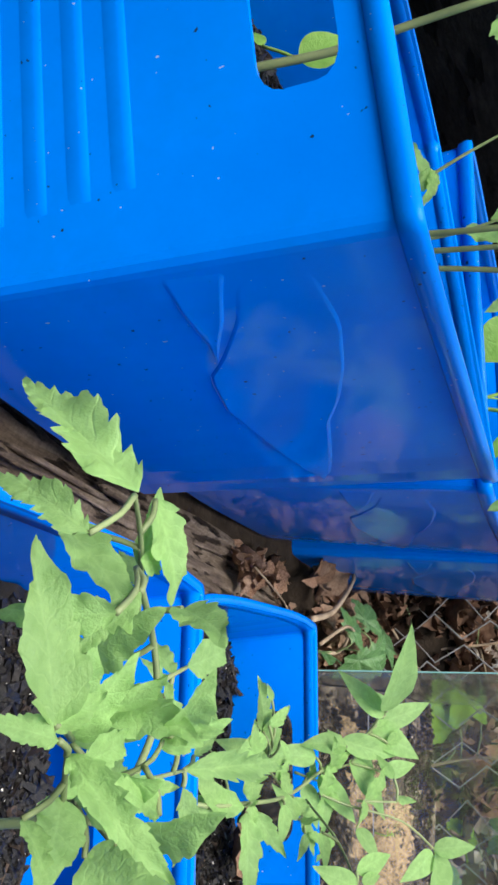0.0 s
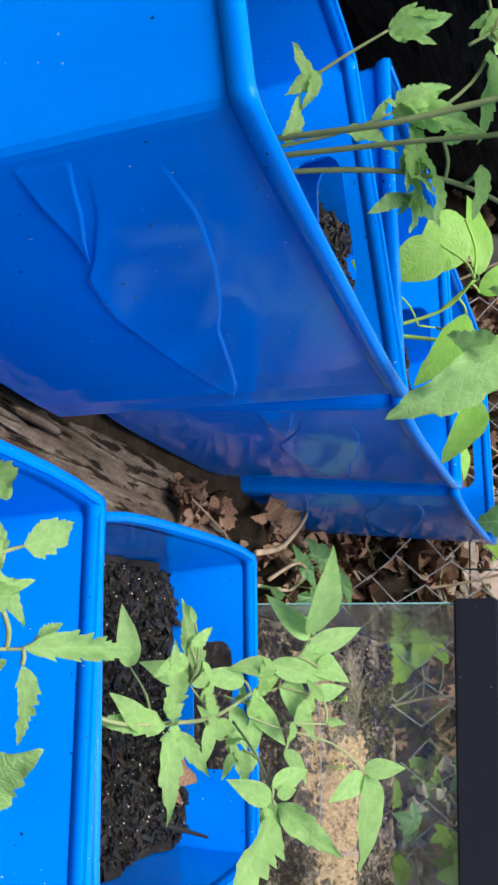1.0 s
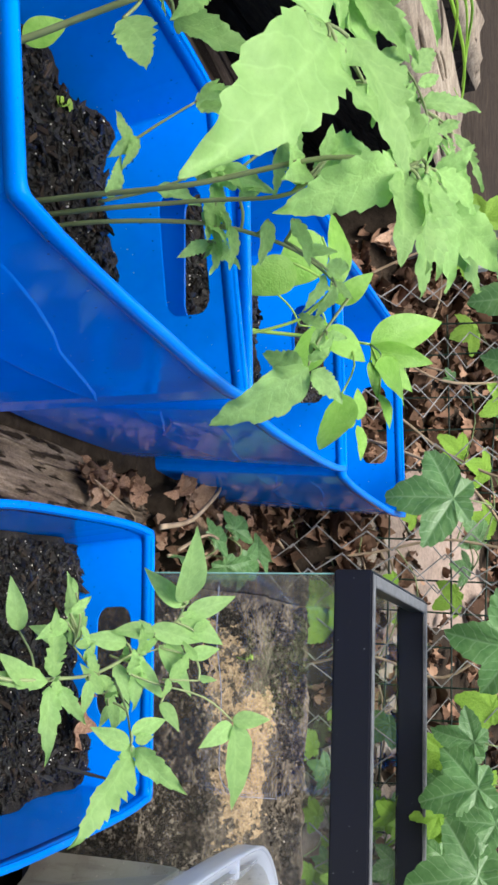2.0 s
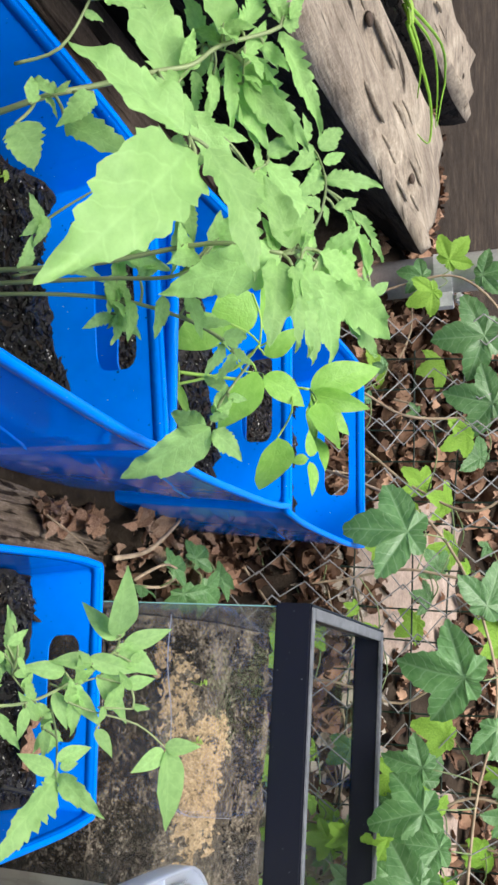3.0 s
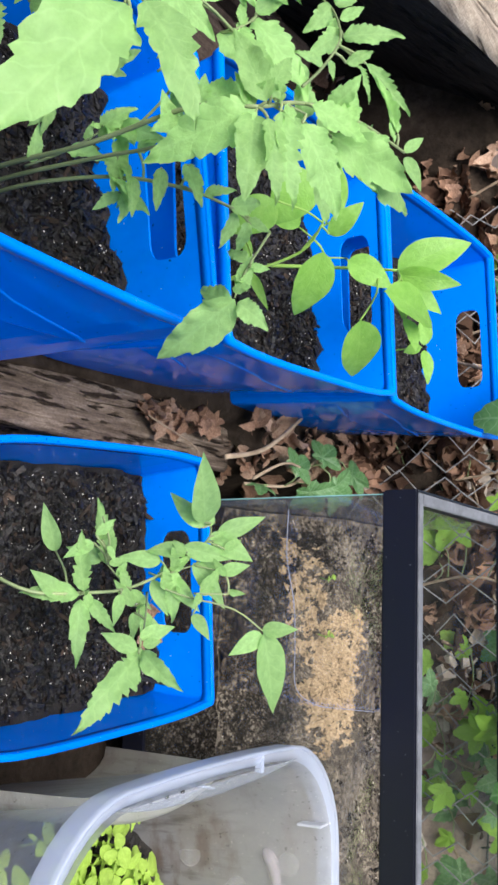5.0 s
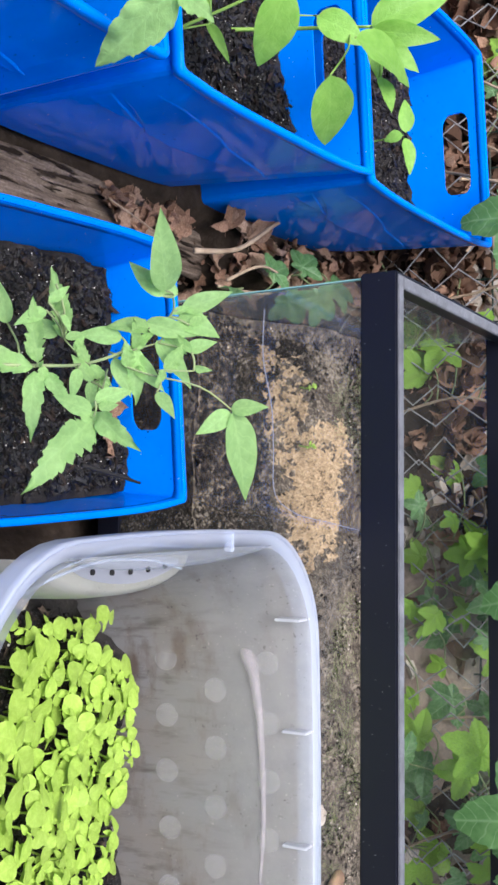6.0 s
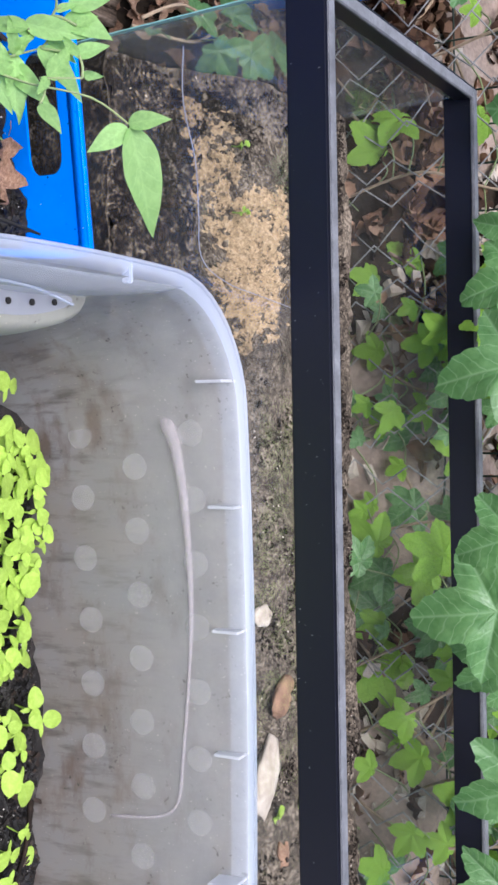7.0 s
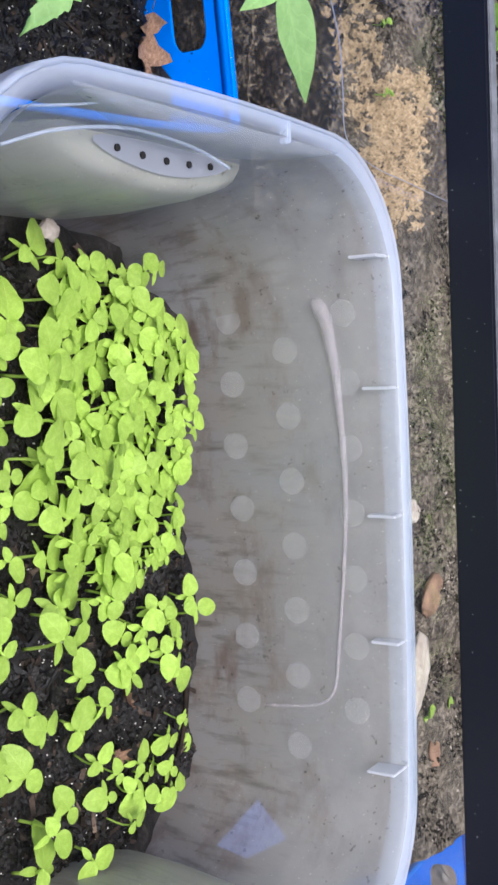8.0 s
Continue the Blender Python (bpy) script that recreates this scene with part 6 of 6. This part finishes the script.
twig([(-0.085, 0.93, 0.155), (-0.1, 1.0, 0.162), (-0.135, 1.06, 0.17), (-0.15, 1.1, 0.16)], 0.003, "pale bare twig lying in leaf litter")
twig([(-0.07, 1.0, 0.15), (-0.09, 1.04, 0.168), (-0.085, 1.1, 0.17)], 0.002, "thin forked pale twig in leaf litter")
twig([(-0.113, 0.83, 0.128), (-0.09, 0.9, 0.14), (-0.08, 0.92, 0.12)], 0.0009, "thin reddish root hanging over the log")
twig([(0.575, 0.862, 0.118), (0.61, 0.85, 0.121), (0.645, 0.83, 0.119)], 0.0026, "brown bark stick on moist soil", BARK)
twig([(0.118, 0.80, 0.125), (0.125, 0.83, 0.135), (0.132, 0.862, 0.142)], 0.0022, "black thin stick leaning on the bin wall", SHADE)
rnd = random.Random(8)
for k in range(60):
    x, y = rnd.uniform(-0.45, 0.9), rnd.uniform(1.28, 1.42)
    q, l = rnd.uniform(0, 3.1), rnd.uniform(0.05, 0.18)
    z = height(x, y) + 0.015
    twig([(x, y, z), (x + l * 0.5 * math.cos(q), y + 0.3 * l * math.sin(q), z + 0.02), (x + l * math.cos(q), y + 0.5 * l * math.sin(q), z + rnd.uniform(0, 0.05))], 0.0022, "grey-brown twig among the leaf litter")


def stone(name, at, size, mat, label, seed):
    bm = bmesh.new()
    bmesh.ops.create_icosphere(bm, subdivisions=3, radius=1)
    for v in bm.verts:
        v.co *= 1 + 0.3 * noise.noise(v.co * 1.6 + Vector((seed, 0, 0))) + 0.2 * noise.noise(v.co * 4.0 + Vector((0, seed, 0)))
        v.co = Vector((v.co.x * size[0], v.co.y * size[1], v.co.z * size[2]))
    ob = new(name, mesh(name, bm, mat, True))
    ob.matrix_basis = pose(*at, 0, 0, seed * 40)
    return tagged(ob, label, "stone")


stone("pebble", (0.226, 0.737, 0.114), (0.008, 0.007, 0.005), STONE, "small pale pebble on moist soil", 1)
stone("stone", (0.462, 1.086, 0.212), (0.015, 0.011, 0.005), STONE, "white stone half sunk in sandy soil", 2)
stone("stone", (0.543, 1.11, 0.219), (0.026, 0.016, 0.005), RUST, "rusty brown stone in sandy soil", 3)
stone("stone", (0.612, 1.084, 0.214), (0.036, 0.021, 0.006), STONE, "flat cream stone in sandy soil", 4)
stone("stone", (0.695, 1.11, 0.218), (0.018, 0.014, 0.005), RUST, "rusty brown stone in sandy soil", 5)


# ---- vine on the fence ----
def lobed_leaf(seed):
    """A leaf of three ovate pointed lobes and two short rounded ones, stalk at the origin, tip to +y; each point keeps its place along and across its lobe."""
    rnd = random.Random(seed)
    bm = bmesh.new()
    own = bm.verts.layers.float_vector.new("blade")
    n, rings = 102, 5
    side, back = rnd.uniform(60, 70), rnd.uniform(122, 132)
    lobes = [(90, 1.0, 0.4), (90 - side, rnd.uniform(0.76, 0.88), 0.44), (90 + side, rnd.uniform(0.76, 0.88), 0.44), (90 - back, rnd.uniform(0.36, 0.44), 0.75), (90 + back, rnd.uniform(0.36, 0.44), 0.75)]
    along = np.linspace(1.0, 0.02, 60)
    across = (along ** 0.55 * (1 - along) ** 0.85) / 0.42
    outline = []
    for i in range(n):
        a = 360 * i / n
        r, mine = 0.2, lobes[0]
        for lobe in lobes:
            d = abs((a - lobe[0] + 180) % 360 - 180)
            reach = lobe[1] * float(np.interp(d, np.maximum.accumulate(np.degrees(np.arctan2(across * lobe[2], along))), along))
            if reach > r:
                r, mine = reach, lobe
        r *= 1 - 0.07 * ((i * 34 / n + seed * 0.3) % 1.0) + rnd.uniform(-0.008, 0.008)
        outline.append((math.radians(a), r, mine))
    c = bm.verts.new((0.0, 0.2, 0.0))
    prev = None
    for k in range(1, rings + 1):
        f = k / rings
        ring = []
        for a, r, mine in outline:
            turn = a - math.radians(mine[0])
            u, v = r * f * math.cos(turn), r * f * math.sin(turn)
            px, py = math.cos(a) * r * f * 0.86, 0.2 + math.sin(a) * r * f * 0.8
            pucker = 0.012 * math.sin(40 * (u - 0.7 * abs(v))) * min(abs(v) * 12, 1.0)
            z = -0.22 * (r * f) ** 2 + 0.3 * abs(v) * (1 - 0.8 * abs(v)) + pucker + 0.05 * noise.noise((px * 3, py * 3, seed))
            w = bm.verts.new((px, py, z))
            w[own] = (v, u, 0.0)
            ring.append(w)
        for i in range(n):
            j = (i + 1) % n
            if prev is None:
                bm.faces.new((c, ring[i], ring[j]))
            else:
                bm.faces.new((prev[i], ring[i], ring[j], prev[j]))
        prev = ring
    return bm


VINES = [mesh("leaf", lobed_leaf(k), VINE, True) for k in range(6)]
YOUNG = [mesh("leaf", lobed_leaf(k + 30), VINELIGHT, True) for k in range(3)]


def build_vine(label, stem_points, leaves, seed):
    """A climbing stem with stalked leaves given as (place, way the tip points, size)."""
    rnd = random.Random(seed)
    vine = empty("vine", Matrix.Identity(4), label, "vine")
    bm = bmesh.new()
    pts = bend(stem_points, 6)
    tube(bm, pts, 0.0018, 6)
    part("stem", bm, TWIG, vine, smooth=True)
    for at, way, size, young in leaves:
        at = Vector(at)
        near = min(pts, key=lambda p: (p - at).length)
        if 0.005 < (near - at).length < 0.16:
            bm = bmesh.new()
            tube(bm, bend([near, near.lerp(at, 0.5) + Vector((0, 0, 0.01)), at], 3), 0.0009, 4)
            part("leaf_stalk", bm, STEM, vine, smooth=True)
        ob = part("leaf", rnd.choice(YOUNG if young else VINES), None, vine)
        ob.matrix_basis = aim(at, way, (rnd.uniform(-0.3, 0.3), -0.9 + rnd.uniform(-0.2, 0.3), 0.6), rnd.uniform(-20, 20)) @ Matrix.Diagonal((size, size, size, 1))
    return vine


build_vine("vine with lobed dark green leaves over the tank", [(-0.25, 1.3, 0.25), (-0.17, 1.26, 0.42), (0.0, 1.25, 0.5), (0.15, 1.25, 0.48), (0.3, 1.23, 0.47), (0.45, 1.23, 0.46), (0.7, 1.25, 0.45)],
           [((-0.15, 1.203, 0.42), (-0.06, -0.14, -0.8), 0.1, False), ((0.01, 1.21, 0.488), (-0.08, -0.1, -0.8), 0.1, False), ((0.05, 1.215, 0.5), (0.5, -0.1, 0.2), 0.06, False), ((-0.06, 1.22, 0.485), (-0.5, -0.1, 0.2), 0.07, False),
            ((0.15, 1.2, 0.445), (0.2, -0.1, -0.8), 0.085, False), ((0.11, 1.22, 0.435), (-0.1, -0.2, -0.7), 0.06, False), ((0.19, 1.19, 0.46), (-0.1, -0.15, -0.7), 0.065, False), ((0.232, 1.17, 0.45), (0.15, -0.2, -0.8), 0.1, False), ((0.29, 1.2, 0.46), (0.6, -0.2, -0.3), 0.06, False),
            ((0.375, 1.1, 0.46), (0.25, -0.1, -0.7), 0.075, False), ((0.455, 1.17, 0.43), (0.1, -0.2, -0.75), 0.105, False), ((0.5, 1.2, 0.42), (0.6, 0.1, -0.7), 0.085, False), ((0.6, 1.16, 0.46), (0.4, -0.2, -0.8), 0.1, False), ((0.72, 1.2, 0.42), (0.3, -0.2, -0.7), 0.08, False)], 3)
build_vine("vine of soft green leaves across the fence post", [(-0.46, 1.33, 0.28), (-0.49, 1.325, 0.36), (-0.5, 1.325, 0.44), (-0.44, 1.33, 0.5), (-0.34, 1.34, 0.52)],
           [((-0.5, 1.325, 0.4), (-0.2, -0.1, -0.7), 0.045, False), ((-0.485, 1.32, 0.415), (0.35, -0.1, -0.5), 0.05, True), ((-0.515, 1.32, 0.42), (-0.5, -0.2, 0.5), 0.05, True), ((-0.5, 1.325, 0.46), (-0.1, -0.2, 0.6), 0.05, False), ((-0.42, 1.32, 0.49), (0.1, -0.2, -0.8), 0.085, False), ((-0.33, 1.33, 0.5), (-0.1, -0.2, -0.7), 0.08, False), ((-0.3, 1.33, 0.46), (0.4, -0.2, -0.4), 0.05, True)], 11)


build_vine("dark green ivy creeping through leaf litter by the tank", [(-0.13, 1.2, 0.15), (-0.1, 1.13, 0.16), (-0.07, 1.08, 0.155), (-0.065, 1.0, 0.14)],
           [((-0.085, 1.06, 0.165), (-0.3, 0.6, 0.2), 0.04, False), ((-0.07, 1.09, 0.17), (0.5, 0.5, 0.1), 0.045, False), ((-0.1, 1.12, 0.17), (-0.4, 0.5, 0.2), 0.04, False), ((-0.075, 1.14, 0.175), (0.3, 0.7, 0.3), 0.05, False), ((-0.065, 1.02, 0.15), (0.2, -0.6, 0.3), 0.03, False), ((-0.09, 1.18, 0.18), (0.1, 0.8, 0.4), 0.045, False)], 5)


def wild_vines():
    rnd = random.Random(77)
    for k in range(18):
        x = -0.35 + 0.13 * k + rnd.uniform(-0.03, 0.03) if k < 12 else 0.2 + 0.11 * (k - 12)
        pts = [(x, 1.33, 0.2)]
        for j in range(5):
            pts.append((pts[-1][0] + rnd.uniform(-0.07, 0.07), 1.33 + rnd.uniform(-0.03, 0.03), pts[-1][2] + 0.09))
        leaves = []
        few = 8 if x < -0.15 else 22 if x < 0.05 else 42
        for _ in range(few):
            p = rnd.choice(pts)
            leaves.append(((p[0] + rnd.uniform(-0.09, 0.09), p[1] + rnd.uniform(-0.05, 0.07), p[2] + rnd.uniform(-0.06, 0.06)), (rnd.uniform(-0.7, 0.7), -0.4, rnd.uniform(-1, -0.1)), rnd.uniform(0.018, 0.06), rnd.random() < 0.6))
        build_vine("wild vine of mixed green leaves climbing the fence", pts, leaves, 200 + k)


wild_vines()

# weeds and moss in the tank soil, and the blue thread across it
def weed(at, size, seed):
    rnd = random.Random(seed)
    thing = empty("weed", pose(*at), "tiny green weed sprouting from soil", "weed", "weeds")
    bm = bmesh.new()
    tube(bm, bend([(0, 0, -0.004), (0.002, -0.002, size * 0.5), (0, 0, size)], 3), 0.0007, 4)
    part("stem", bm, PEPPERSTEM, thing)
    for k in range(5):
        q = rnd.uniform(0, 6.28)
        ob = part("leaf", rnd.choice(SPROUT_BLADES), None, thing)
        s = size * rnd.uniform(0.35, 0.6)
        ob.matrix_basis = aim((0, 0, size * (0.4 + 0.15 * k)), (math.cos(q), math.sin(q), 0.3)) @ Matrix.Diagonal((s, s, s, 1))


for k, (x, y) in enumerate(((0.03, 1.08), (0.06, 1.12), (0.09, 1.08), (0.14, 1.13), (0.17, 1.16), (0.33, 1.12), (0.4, 1.15), (0.655, 1.1), (0.66, 1.14), (0.68, 1.12), (0.58, 1.17))):
    weed((x, y, 0.196), 0.012 + 0.012 * (k in (7, 8, 9)), k)
for k, (x, y) in enumerate(((-0.24, 0.585), (-0.29, 0.60), (-0.31, 0.56), (-0.2, 0.6), (-0.28, 0.75))):
    weed((x, y, 0.189), 0.016, 30 + k)
twig([(-0.037, 0.994, 0.195), (0.01, 0.99, 0.196), (0.058, 1.003, 0.199), (0.099, 1.005, 0.2), (0.14, 1.007, 0.201), (0.159, 1.039, 0.208), (0.168, 1.099, 0.214), (0.178, 1.178, 0.218)], 0.0006, "faded blue cord lying on sandy soil", CORD, "cord")

# grass and a small weed in the gap of the beams
tuft = empty("grass_tuft", pose(-0.77, 1.13, 0.385), "few thin green grass blades hanging between two beams", "grass")
for points in ([(0, 0, 0), (-0.012, 0.1, 0.02), (-0.012, 0.2, 0.018), (0.008, 0.294, 0.006)], [(-0.01, 0.0, 0), (-0.05, 0.17, 0.025), (-0.095, 0.344, 0.012), (-0.06, 0.33, 0.01), (0.004, 0.296, 0.008)], [(0.005, 0.02, 0), (0.06, 0.1, 0.02), (0.095, 0.16, 0.015), (0.133, 0.061, 0.012)], [(0, -0.01, 0), (0.05, 0.02, 0.018), (0.075, 0.08, 0.008)]):
    bm = bmesh.new()
    blade = bend(points, 4)
    tube(bm, blade, [0.0028 - 0.0022 * k / (len(blade) - 1) for k in range(len(blade))], 4)
    part("blade", bm, VINELIGHT, tuft, smooth=True)
rnd = random.Random(18)
for k in range(9):
    ob = part("leaf", SPROUT_BLADES[k % 4], None, tuft)
    size = rnd.uniform(0.02, 0.04)
    ob.matrix_basis = aim((rnd.uniform(-0.03, 0.02), rnd.uniform(-0.03, 0.01), 0.005), (rnd.uniform(-1, 1), rnd.uniform(-1, 0.6), 0.2)) @ Matrix.Diagonal((size, size, size, 1))
